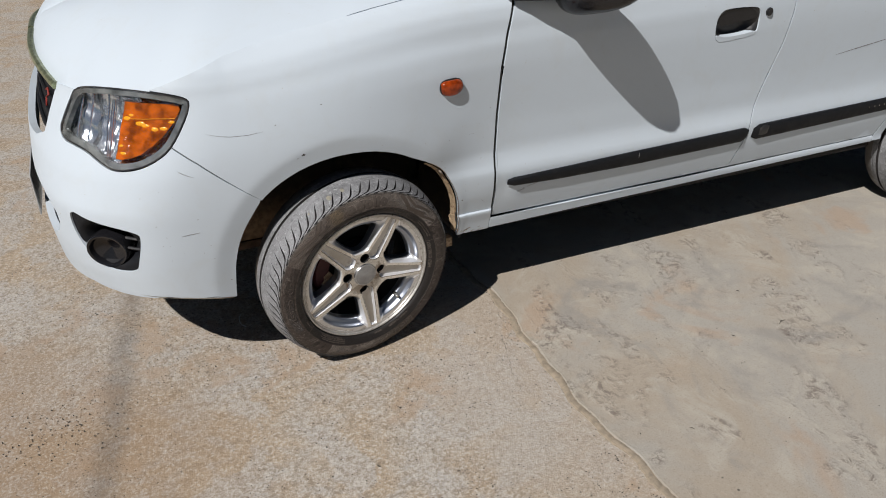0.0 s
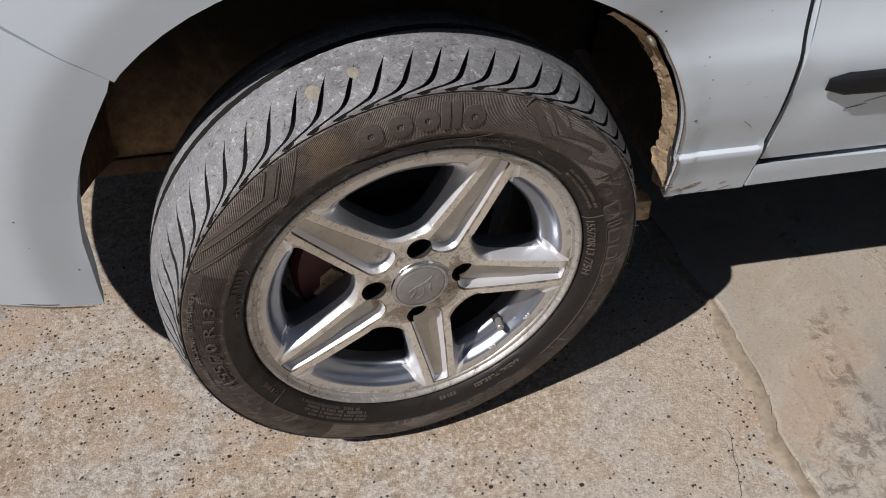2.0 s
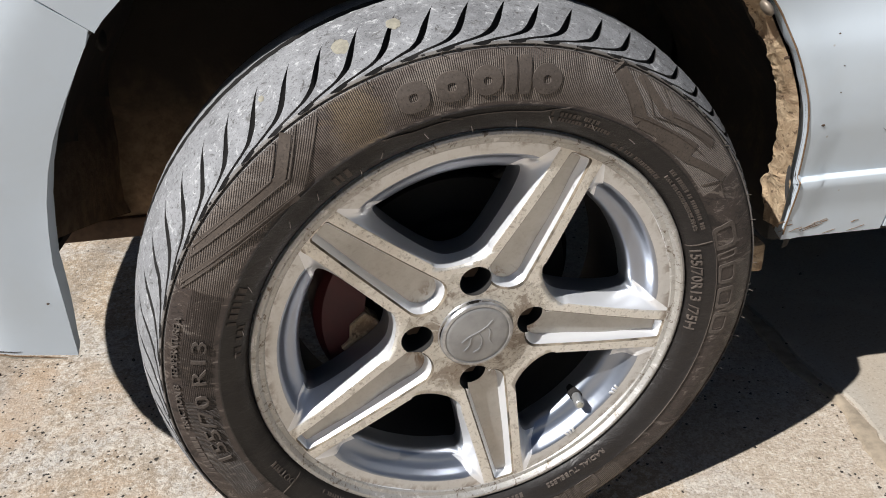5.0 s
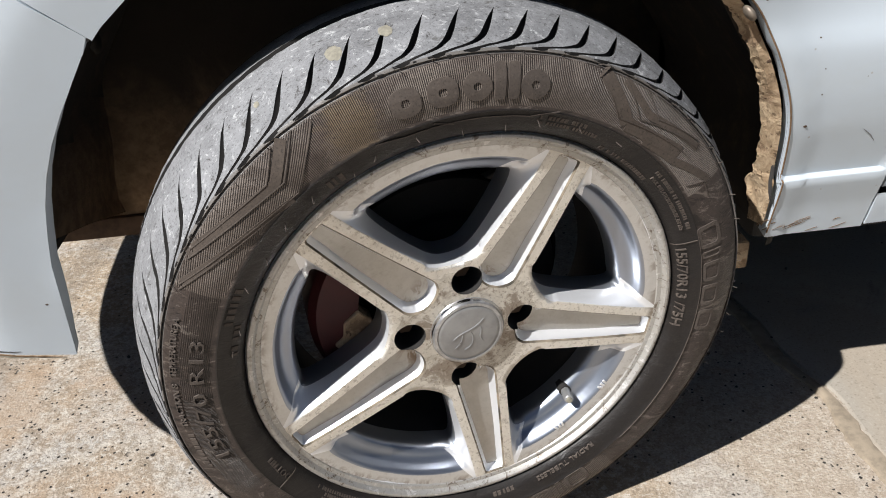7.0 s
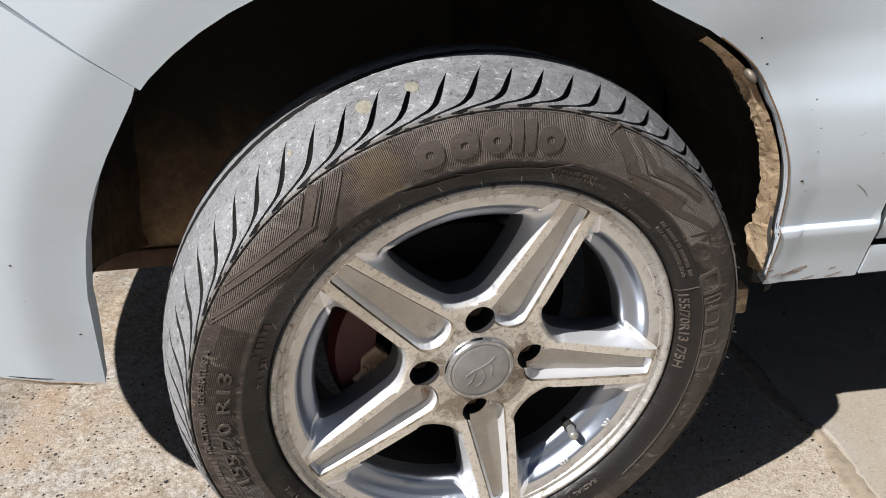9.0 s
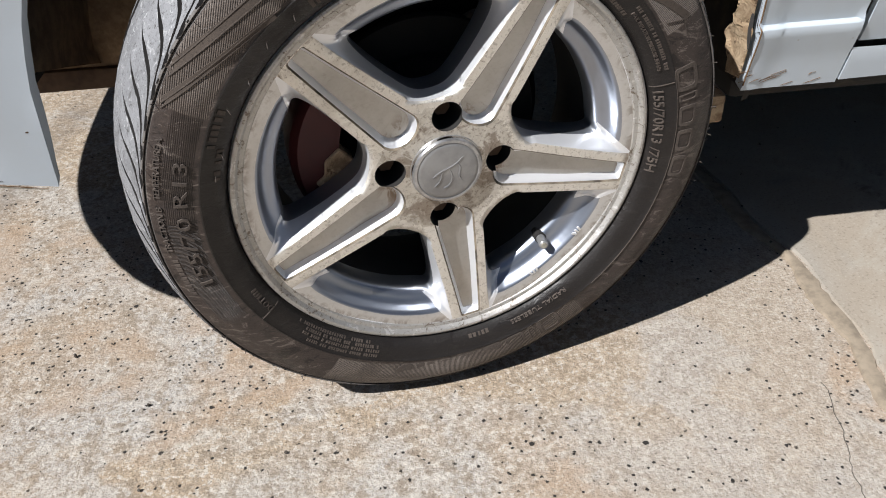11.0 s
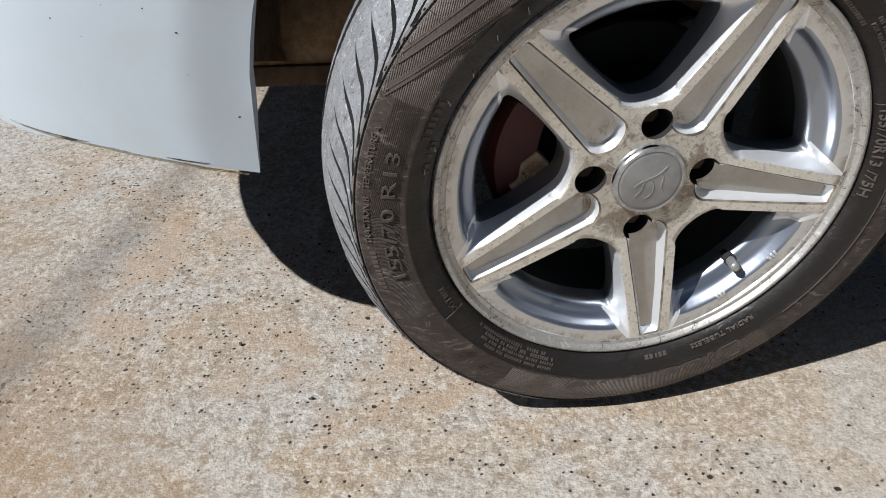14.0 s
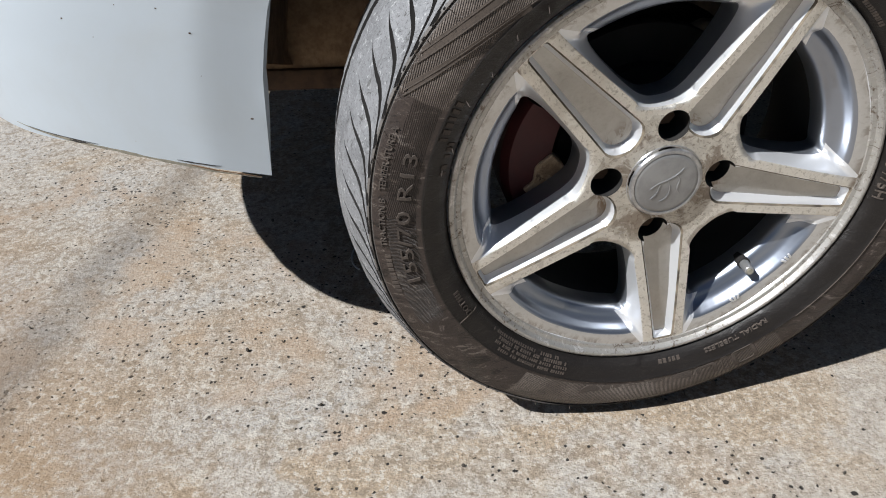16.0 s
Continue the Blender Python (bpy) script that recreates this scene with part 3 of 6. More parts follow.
def panel(name, poly, parent, mat, cuts=(), out=0.0, rim=0.014, step=0.016, gap=0.0015, label="", mirror=False, shape=None, dent=None, extra=()):
    """A sheet-metal panel: an outline in the skin's (u, z) plane, less the cut-outs, with its edges folded inwards."""
    loops = [dense(grow(poly, -gap), step)] + [dense(list(c), step) for c in cuts]
    pts, edges = [], []
    for lp in loops:
        base = len(pts)
        pts += [Vector(p) for p in lp]
        edges += [(base + i, base + (i + 1) % len(lp)) for i in range(len(lp))]
    us, zs = [p[0] for p in loops[0]], [p[1] for p in loops[0]]
    shrunk = grow(loops[0], -step * 0.35)
    far = [grow(lp, step * 0.35) for lp in loops[1:]]
    u = min(us) + step * .5
    while u < max(us):
        z = min(zs) + step * .5
        while z < max(zs):
            if inside((u, z), shrunk) and not any(inside((u, z), c) for c in far) and not (extra and abs(z - .3278) < .0062 and u > .275):
                pts.append(Vector((u, z)))
            z += step
        u += step
    pts += [Vector(p) for p in extra if inside(p, shrunk) and not any(inside(p, c) for c in far)]
    v2, _, tris, _, _, _ = geometry.delaunay_2d_cdt(pts, edges, [], 0, 1e-5)
    keep = []
    for f in tris:
        c = sum((v2[i] for i in f), Vector((0, 0))) / len(f)
        if inside(c, loops[0]) and not any(inside(c, lp) for lp in loops[1:]):
            keep.append(f)
    bm = bmesh.new()
    vs, nrm = {}, {}
    for f in keep:
        for i in f:
            if i not in vs:
                q = Vector((v2[i].x, v2[i].y))
                n = normal_at(*q)
                p = shape(q) if shape else skin(q.x, q.y, out)
                if dent:
                    p = p - n * dent(q)
                vs[i] = bm.verts.new(p)
                nrm[vs[i]] = n
    for f in keep:
        bm.faces.new([vs[i] for i in f])
    bm.normal_update()
    bmesh.ops.recalc_face_normals(bm, faces=bm.faces)
    if bm.faces and bm.faces[0].normal.dot(nrm[bm.faces[0].verts[0]]) < 0:
        bmesh.ops.reverse_faces(bm, faces=bm.faces)
    if rim:
        border = [e for e in bm.edges if len(e.link_faces) == 1]
        ring = {}
        for e in border:
            for v in e.verts:
                if v not in ring:
                    ring[v] = (bm.verts.new(v.co - nrm[v] * 0.0016), bm.verts.new(v.co - nrm[v] * rim))
        for e in border:
            lp = e.link_loops[0]
            a, b = lp.vert, lp.link_loop_next.vert
            bm.faces.new((b, a, ring[a][0], ring[b][0]))
            bm.faces.new((ring[b][0], ring[a][0], ring[a][1], ring[b][1]))
    ob = part(name, bm, mat, parent, label, sharp=50)
    if mirror:
        mirrored(ob, parent)
    return ob


def mirrored(ob, parent):
    """The same part on the car's other side."""
    me = ob.data.copy()
    me.transform(Matrix.Translation((0, 2 * MID, 0)) @ Matrix.Diagonal((1, -1, 1, 1)))
    me.flip_normals()
    return attach(ob.name.split(".")[0], me, parent, ob.get("label", ""))


def strip_on_skin(points, half, out, name, mat, parent, label="", step=0.006, taper=True, wobble=0.0):
    """A thin mark lying on the skin, along (u, z) points."""
    line = dense(points, step, False)
    bm = bmesh.new()
    prev = None
    for i, p in enumerate(line):
        a, b = Vector(line[max(i - 1, 0)]), Vector(line[min(i + 1, len(line) - 1)])
        t = (b - a).normalized()
        k = min(1.0, 4 * i / len(line), 4 * (len(line) - 1 - i) / len(line)) if taper else 1.0
        w = half * max(k, 0.08) * (1 + wobble * random.uniform(-1, 1))
        row = [bm.verts.new(skin(p[0] - t.y * w * s, p[1] + t.x * w * s, out)) for s in (-1, 1)]
        if prev:
            bm.faces.new((prev[0], prev[1], row[1], row[0]))
        prev = row
    bmesh.ops.recalc_face_normals(bm, faces=bm.faces)
    g = bmesh.ops.extrude_face_region(bm, geom=list(bm.faces))
    for v in [x for x in g["geom"] if isinstance(x, bmesh.types.BMVert)]:
        v.co.y += 0.0006
    return part(name, bm, mat, parent, label)


# outlines in the (u, z) plane
def arch_loop(d=0.0):
    cx, cz, r = ARCH
    pts = [(-.331 - d, .15), (-.332 - d, .25)]
    for a in range(172, 54, -5):
        t = radians(a)
        e = 2 / 2.12
        c, s = math.cos(t), math.sin(t)
        z = cz + (r + d) * s ** e
        # the bumper's end is a little straighter than the rest of the arch
        pull = .005 * sstep(.29, .37, z) * (1 - sstep(.48, .52, z)) if c < 0 else 0.0
        pts.append((cx + (r + d) * math.copysign(abs(c) ** e, c) + pull, z))
    back = [(.189, .5305), (.2175, .5115), (.242, .491), (.260, .461), (.275, .432), (.287, .402), (.294, .371), (.299, .338), (.303, .302), (.304, .265), (.304, .24), (.304, .15)]
    return pts + rounded([(x + d * .8, z + d * .4) for x, z in back], 2, False)


LAMP = rounded([(-.369, .762), (-.384, .779), (-.475, .792), (-.567, .792), (-.666, .783), (-.716, .768), (-.742, .722), (-.774, .656), (-.654, .651),
                (-.606, .632), (-.566, .617), (-.511, .623), (-.465, .642), (-.424, .672)], 2)
FOG = rounded([(-.708, .512), (-.635, .496), (-.521, .479), (-.519, .455), (-.536, .392), (-.545, .372), (-.580, .366), (-.622, .367), (-.652, .391), (-.70, .441)], 2)
GAP_BUMPER = [(-.243, .518), (-.316, .583), (-.372, .632), (-.426, .672)]
HOOD_EDGE = [(.44, .958), (.154, .929), (.084, .918), (.028, .908), (-.12, .884), (-.27, .853), (-.40, .815), (-.475, .791)]
DOOR_FRONT = [(.404, .255), (.405, .30), (.397, .46), (.396, .625), (.399, .753), (.408, .817), (.420, .868), (.436, .93), (.442, .958)]
DOOR_BACK = [(1.262, .30), (1.277, .408), (1.285, .462), (1.299, .543), (1.338, .703), (1.348, .80), (1.346, .88), (1.34, .958)]
REAR_ARCH = [(2.25 + .305 * math.cos(radians(a)), .30 + .305 * math.sin(radians(a))) for a in range(200, -21, -8)]
GRILLE = [(-.811, .764), (-.838, .690), (-.856, .645), (-.92, .622), (-1.05, .610), (-1.284, .606), (-1.284, .795), (-1.0, .783), (-.88, .772)]
INTAKE = rounded([(-1.30, .53), (-.93, .524), (-.82, .506), (-.765, .462), (-.80, .405), (-.90, .385), (-1.30, .378)], 1)

# ---------------------------------------------------------------- the yard


def joint_x(y):
    """Where the joint between the two pours of concrete runs."""
    w = 0.012 * math.sin(y * 7.1 + 1.0) + 0.005 * math.sin(y * 17.3) + 0.004 * math.sin(y * 41.0 + 2)
    return 0.418 - 0.012 * y + w * (1 if abs(y) < 4 else 0.5)


def build_ground():
    # one sheet to the horizon, finer near the car, with a slight unevenness
    xs = [-400, -100, -30, -10] + [-5 + .25 * k for k in range(49)] + [10, 30, 100, 400]
    ys = [-400, -100, -30, -10] + [-5 + .25 * k for k in range(45)] + [10, 30, 100, 400]
    verts = [(x, y, -0.0015 + 0.0012 * noise.noise((x * 1.3, y * 1.3, 0))) for y in ys for x in xs]
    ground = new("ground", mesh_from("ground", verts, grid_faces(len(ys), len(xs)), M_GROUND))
    tagged(ground, "weathered tan concrete yard with fine exposed aggregate and earthy stains", "ground", kind="structure")
    # the second pour: trowelled cement with a ragged edge along the joint
    yv = [-40, -20, -10, -6] + [-4 + .02 * k for k in range(401)] + [6, 10, 20, 40]
    cols = [0.0, .004, .02, .15, .6, 1.5, 4, 12, 40]
    sv = []
    for y in yv:
        for j, c in enumerate(cols):
            rag = 0.004 * noise.noise((y * 60, 3.1, 0)) if j < 3 else 0
            z = -0.004 if j == 0 else 0.0022 + 0.0008 * noise.noise((c * 5, y * 3, 4))
            sv.append((joint_x(y) + .016 + c + rag, y, z))
    slab = new("pavement", mesh_from("pavement", sv, grid_faces(len(yv), len(cols)), M_SLAB))
    tagged(slab, "smoother grey trowelled cement slab with dark blotches and brush marks", "pavement", kind="structure")
    # crumbling sandy mortar that fills the joint
    jv, jy = [], [-4 + .012 * k for k in range(668)]
    for y in jy:
        w = 0.012 * (0.75 + 0.5 * noise.noise((y * 9, 1, 0)) + 0.25 * noise.noise((y * 45, 5, 0)))
        h = 0.0035 + 0.0025 * noise.noise((y * 30, 7, 0))
        for k, hz in ((-1.25, -.004), (-.9, h * .5), (-.3, h), (.3, h * .9), (.95, h * .6), (1.3, -.004)):
            jv.append((joint_x(y) + .006 + k * w + 0.003 * noise.noise((y * 70, k, 2)), y, hz + 0.0012 * noise.noise((y * 110, k * 4, 9))))
    joint = new("joint_filler", mesh_from("joint_filler", jv, grid_faces(len(jy), 6), M_SAND))
    tagged(joint, "crumbling sandy mortar filling the crack between concrete slabs", "joint", kind="structure")


DRIFT = (-.84, -.01)
TWIGS = ((1.14, -.353, .3, .030), (1.153, -.350, 1.3, .013), (.981, -.349, 2.2, .012), (1.144, -.164, -.7, .010), (.62, -.60, -.7, .012), (-.12, -.42, 2.0, .011))


def build_grit():
    """Loose dark grit and small stones on the concrete."""
    rnd = random.Random(5)
    bm = bmesh.new()
    for _ in range(230):
        x, y = rnd.uniform(-1.5, 1.6), rnd.uniform(-0.9, 0.55)
        s = rnd.uniform(0.0009, 0.0024) * (1.8 if rnd.random() < .06 else 1)
        r = bmesh.ops.create_icosphere(bm, subdivisions=1, radius=s)
        turn = Euler((rnd.random() * 6, rnd.random() * 6, rnd.random() * 6)).to_matrix()
        sq = Vector((rnd.uniform(.7, 1.5), rnd.uniform(.6, 1.1), rnd.uniform(.45, .8)))
        top = 0.002 if x > joint_x(y) else 0.0
        for v in r["verts"]:
            c = turn @ Vector((v.co.x * sq.x, v.co.y * sq.y, v.co.z * sq.z))
            v.co = c + Vector((x, y, top + s * .25))
    # a drift of soil and gravel, and a few twigs
    for _ in range(150):
        x, y = rnd.gauss(DRIFT[0], .10), rnd.gauss(DRIFT[1], .06)
        s = rnd.uniform(0.0008, 0.0022)
        r = bmesh.ops.create_icosphere(bm, subdivisions=1, radius=s)
        turn = Euler((rnd.random() * 6, rnd.random() * 6, rnd.random() * 6)).to_matrix()
        for v in r["verts"]:
            v.co = turn @ Vector((v.co.x * 1.5, v.co.y, v.co.z * .6)) + Vector((x, y, s * .3))
    for x, y, a, length in TWIGS:
        d = Vector((math.cos(a), math.sin(a), 0)) * length
        tube([Vector((x, y, .004)), Vector((x, y, .005)) + d * .5 + Vector((-d.y, d.x, 0)) * .15, Vector((x, y, .004)) + d], [.0009, .0012, .0006], 5, bm)
    ob = part("grit", bm, M_STONE, None)
    tagged(ob, "loose dark grit and small stones scattered on the concrete", "grit", kind="stuff")


def build_cracks():
    """Hairline cracks beside the joint."""
    for pts, r in (([(.372, -.06), (.357, -.124), (.338, -.18), (.323, -.229), (.318, -.28), (.306, -.32)], .0004),):
        bm = tube([(x + .007 * noise.noise((y * 45, 0, 0)) + .003 * noise.noise((y * 150, 3, 0)), y, -.0006 if x < .4 else .0024) for x, y in dense(pts, .006, False)], r, 5)
        ob = part("ground_crack", bm, M_STONE, None)
        tagged(ob, "dark hairline crack in the weathered concrete", "crack", kind="structure")


def build_wire():
    pts = [(-.290 - .020 * math.cos(a), .292 + .036 * math.sin(a), .0016) for a in np.linspace(-1.2, 1.1, 14)]
    ob = part("wire", tube(pts, .0013, 6), M_PLATE, None)
    tagged(ob, "thin pale curl of wire lying on the concrete under the car", "wire")


build_ground()
build_grit()
build_cracks()
build_wire()

# ---------------------------------------------------------------- the car: body
car = thing("car", (0.9, MID, 0), "small white hatchback with dusty scratched paint and alloy wheels", "car")


def dent_door(q):
    """The crumpled lower front corner of the door."""
    d = math.hypot((q.x - .428) / .030, (q.y - .405) / .045)
    return 0.006 * math.exp(-d * d) - 0.004 * math.exp(-(((q.x - .438) / .012) ** 2 + ((q.y - .43) / .02) ** 2))


fender_poly = GAP_BUMPER[::-1] + [(-.20, .40), (.0, .35), (.2, .30), (.27, .255)] + DOOR_FRONT + HOOD_EDGE[1:] + [(-.475, .78)]
fender = panel("fender", fender_poly, car, M_PAINT, [grow(LAMP, .002), arch_loop()], label="white front wing with a flared wheel arch", mirror=True, step=.009,
               extra=[(.28 + .004 * k, z) for k in range(31) for z in (.3250, .3262, .3275, .3290, .3305)])
bumper_poly = [(-.30, .40), (-.243, .521)] + GAP_BUMPER[1:] + [(-.50, .72), (-.70, .768), (-.811, .764)] + GRILLE[1:6] + [
    (-1.284, .287), (-.9, .287), (-.694, .300), (-.636, .292), (-.49, .289), (-.436, .279), (-.389, .270), (-.33, .253), (-.30, .253)]
bumper = panel("bumper", bumper_poly, car, M_PAINT, [grow(LAMP, .002), arch_loop(), FOG, INTAKE], label="white plastic front bumper scuffed along its lower lip", mirror=True, rim=.018, step=.010)

HANDLE = rounded([(1.068, .800), (1.078, .820), (1.10, .829), (1.205, .826), (1.222, .812), (1.226, .765), (1.214, .741), (1.10, .732), (1.078, .740), (1.070, .765)], 2)
front_door_poly = [(p[0] + .0062, p[1]) for p in DOOR_FRONT[1:]] + DOOR_BACK[::-1]
front_door = panel("front_door", front_door_poly, car, M_PAINT, [HANDLE], label="white front door with a dented lower corner", mirror=False, dent=dent_door)
mirrored(front_door, car)
rear_door = panel("rear_door", [(p[0] + .002, p[1]) for p in DOOR_BACK] + [(2.10, .958), (2.08, .70), (2.00, .58), (1.93, .45), (1.90, .305)], car, M_PAINT,
                  label="white rear door", mirror=True, step=.03)
sill = panel("sill", [(.405, .258), (.66, .262), (1.08, .268), (1.90, .279), (1.90, .304), (1.0, .297), (.66, .295), (.405, .298)], car, M_PAINT, label="white sill under the doors", mirror=True,
             step=.012, rim=.05)


def tail(q):
    p = Vector(surf(q.x, q.y))
    return Vector((p.x, p.y + .10 * sstep(2.0, 2.7, q.x) + .25 * sstep(2.55, 2.75, q.x) ** 2, p.z))


quarter = panel("quarter_panel", [(2.102, .958), (2.082, .70), (2.002, .58), (1.932, .45), (1.903, .30), (1.905, .28), (2.60, .30), (2.72, .42), (2.72, .90), (2.68, .958)], car, M_PAINT,
                [REAR_ARCH], label="white rear quarter", mirror=True, step=.04, shape=tail)


def build_hood():
    """The bonnet: from its edges on both sides up to a gentle crown."""
    edge = dense(HOOD_EDGE, .04, False) + dense([(-.475, .793), (-.567, .794), (-.666, .785), (-.716, .770), (-.811, .766), (-.88, .774), (-1.0, .785), (-1.284, .797)], .04, False)[1:]
    crown = [(-.70, .80), (-.62, .838), (-.5, .880), (-.3, .930), (0, .976), (.44, 1.005)]
    cols = 17
    verts = []
    n = len(edge)
    for i, (u, z) in enumerate(edge):
        p = skin(u, z + (-.0005 if u > .0 else -.004), 0 if u > 0 else -.0015)
        s = i / (n - 1)
        qx = .44 - (.44 + .635) * s ** 1.15
        left = []
        for j in range(cols):
            f = j / (cols - 1)
            x, y = p.x + (qx - p.x) * f, p.y + (MID - p.y) * f
            zz = p.z + (lerp_table(crown, qx) - p.z) * (1 - (1 - f) ** 3.4)
            left.append((x, y + .0015 * (1 - f), zz))
        right = [(x, 2 * MID - y, zz) for x, y, zz in left[-2::-1]]
        low = (left[0][0], left[0][1] + .004, left[0][2] - .012)
        verts += [low] + left + right + [(low[0], 2 * MID - low[1], low[2])]
    me = mesh_from("hood", verts, grid_faces(n, 2 * cols + 1), M_PAINT, sharp=50)
    attach("hood", me, car, "white bonnet")


build_hood()


def build_cabin():
    """Roof, windows and tail, above the belt line."""
    # rows of the cabin: height and inset from the belt, front and rear ends
    rows = [(.958, .10, .40, 2.66), (1.02, .125, .46, 2.64), (1.20, .19, .80, 2.54), (1.36, .245, 1.10, 2.42), (1.42, .28, 1.24, 2.32), (1.455, .36, 1.40, 2.16), (1.465, .55, 1.6, 1.9)]
    cols = 28
    verts = []
    for z, ins, xf, xb in rows:
        ring = []
        for k in range(cols):
            a = 2 * math.pi * k / cols
            c, s = math.cos(a), math.sin(a)
            e = .32
            ring.append(((xf + xb) / 2 - (xb - xf) / 2 * math.copysign(abs(c) ** e, c), MID - (MID - ins) * math.copysign(abs(s) ** e, s), z))
        verts += ring
    faces = grid_faces(len(rows), cols, True) + [tuple(range((len(rows) - 1) * cols, len(rows) * cols))]
    me = mesh_from("cabin", verts, faces, M_PAINT, sharp=40)
    cabin = attach("cabin", me, car, "white roof and pillars")
    # side windows, windscreen and tailgate glass stand a little proud
    def pane(name, quad, out):
        bm = bmesh.new()
        vs = [bm.verts.new(Vector(p) + Vector(out)) for p in quad]
        bm.faces.new(vs)
        bmesh.ops.recalc_face_normals(bm, faces=bm.faces)
        g = bmesh.ops.extrude_face_region(bm, geom=list(bm.faces))
        for v in [x for x in g["geom"] if isinstance(x, bmesh.types.BMVert)]:
            v.co -= Vector(out) * 1.6
        part(name, bm, M_WINDOW, cabin, "dark glass")
    for sgn in (0, 1):
        fy = (lambda y: y) if not sgn else (lambda y: 2 * MID - y)
        o = -.012 if not sgn else .012
        pane("side_window", [(.86, fy(.128), 1.0), (1.50, fy(.128), 1.0), (1.52, fy(.236), 1.34), (1.22, fy(.236), 1.34)], (0, o, 0))
        pane("side_window", [(1.58, fy(.128), 1.0), (2.14, fy(.128), 1.0), (2.10, fy(.236), 1.34), (1.60, fy(.236), 1.34)], (0, o, 0))
    pane("windscreen", [(.49, .30, 1.03), (.49, 1.20, 1.03), (1.10, 1.14, 1.37), (1.10, .36, 1.37)], (-.012, 0, .02))
    pane("rear_window", [(2.62, .35, 1.06), (2.62, 1.15, 1.06), (2.42, 1.10, 1.36), (2.42, .40, 1.36)], (.014, 0, .006))
    bm = bmesh.new()
    box(bm, (2.64, .34, .40), (2.71, 1.16, .958), .02)
    part("tailgate", bm, M_PAINT, car, "white tailgate")
    bm = bmesh.new()
    box(bm, (.33, .17, .21), (2.55, 1.33, .245), .01)
    box(bm, (-.34, .50, .24), (.35, 1.00, .27), .01)
    part("floor_pan", bm, M_UNDER, car, "dark dirty underside")
    bm = bmesh.new()
    box(bm, (.36, .13, .24), (1.80, 1.37, .90))
    box(bm, (-.50, .50, .27), (.34, 1.00, .70))
    part("inner_body", bm, M_UNDER, car, "dark inner bodywork")


build_cabin()

# ---------------------------------------------------------------- the car: front end


def build_grille():
    for side in (0, 1):
        ob = panel("grille", grow(GRILLE, -.004), car, M_TRIM, out=-.03, rim=.03, step=.03, label="black radiator grille")
        for k in range(4):
            z = .64 + k * .034
            pts = [skin(u, z, -.026) for u in np.linspace(-.875 + .01 * k, -1.268, 14)]
            bm = tube(pts, .005, 6)
            part("slat", bm, M_TRIM, ob)
        bm = tube([skin(u, z, .002) for u, z in dense(rounded([(-.811, .755), (-.88, .764), (-1.0, .776), (-1.270, .787)], 2, False), .03, False)], .0095, 8)
        part("trim_strip", bm, M_GREEN_CHROME, ob, "chrome strip with a green reflection painted into its colour")
        if side:
            for o in [ob] + list(ob.children):
                me = o.data.copy()
                me.transform(Matrix.Translation((0, 2 * MID, 0)) @ Matrix.Diagonal((1, -1, 1, 1)))
                me.flip_normals()
                o.data = me
    bm = tube([skin(u, z, -.020) for u, z in ((-.962, .716), (-.945, .724), (-.930, .712), (-.948, .700), (-.936, .684))], .0022, 6)
    part("badge", bm, M_RED, car, "small red badge")
    bm = bmesh.new()
    box(bm, (-.600, .20, .36), (-.590, 1.30, .56), .003)
    part("intake_mesh", bm, M_BLACK, car, "black lower intake")
    bm = bmesh.new()
    box(bm, (-.766, .50, .352), (-.762, 1.00, .472), .0015)
    plate = part("number_plate", bm, M_PLATE, car, "plain metal plate with blank bars")
    for k in range(7):
        bm = bmesh.new()
        box(bm, (-.7685, .53 + k * .062, .385), (-.7655, .565 + k * .062, .44), .001)
        part("bar", bm, M_DARK, plate)


build_grille()


def build_undertray():
    """The dark tray that closes the bumper from below."""
    us = list(np.linspace(-.36, -1.284, 30))
    left = [skin(u, .302, -.012) for u in us]
    verts = [(p.x, p.y, .304) for p in left] + [(p.x, 2 * MID - p.y, .304) for p in left[::-1]]
    verts += [(v[0], v[1], .310) for v in verts]
    n = len(left) * 2
    faces = [tuple(range(n)), tuple(range(2 * n - 1, n - 1, -1))] + [(k, (k + 1) % n, n + (k + 1) % n, n + k) for k in range(n)]
    attach("undertray", mesh_from("undertray", verts, faces, M_UNDER, smooth=False), car, "dark plastic tray under the bumper")


build_undertray()


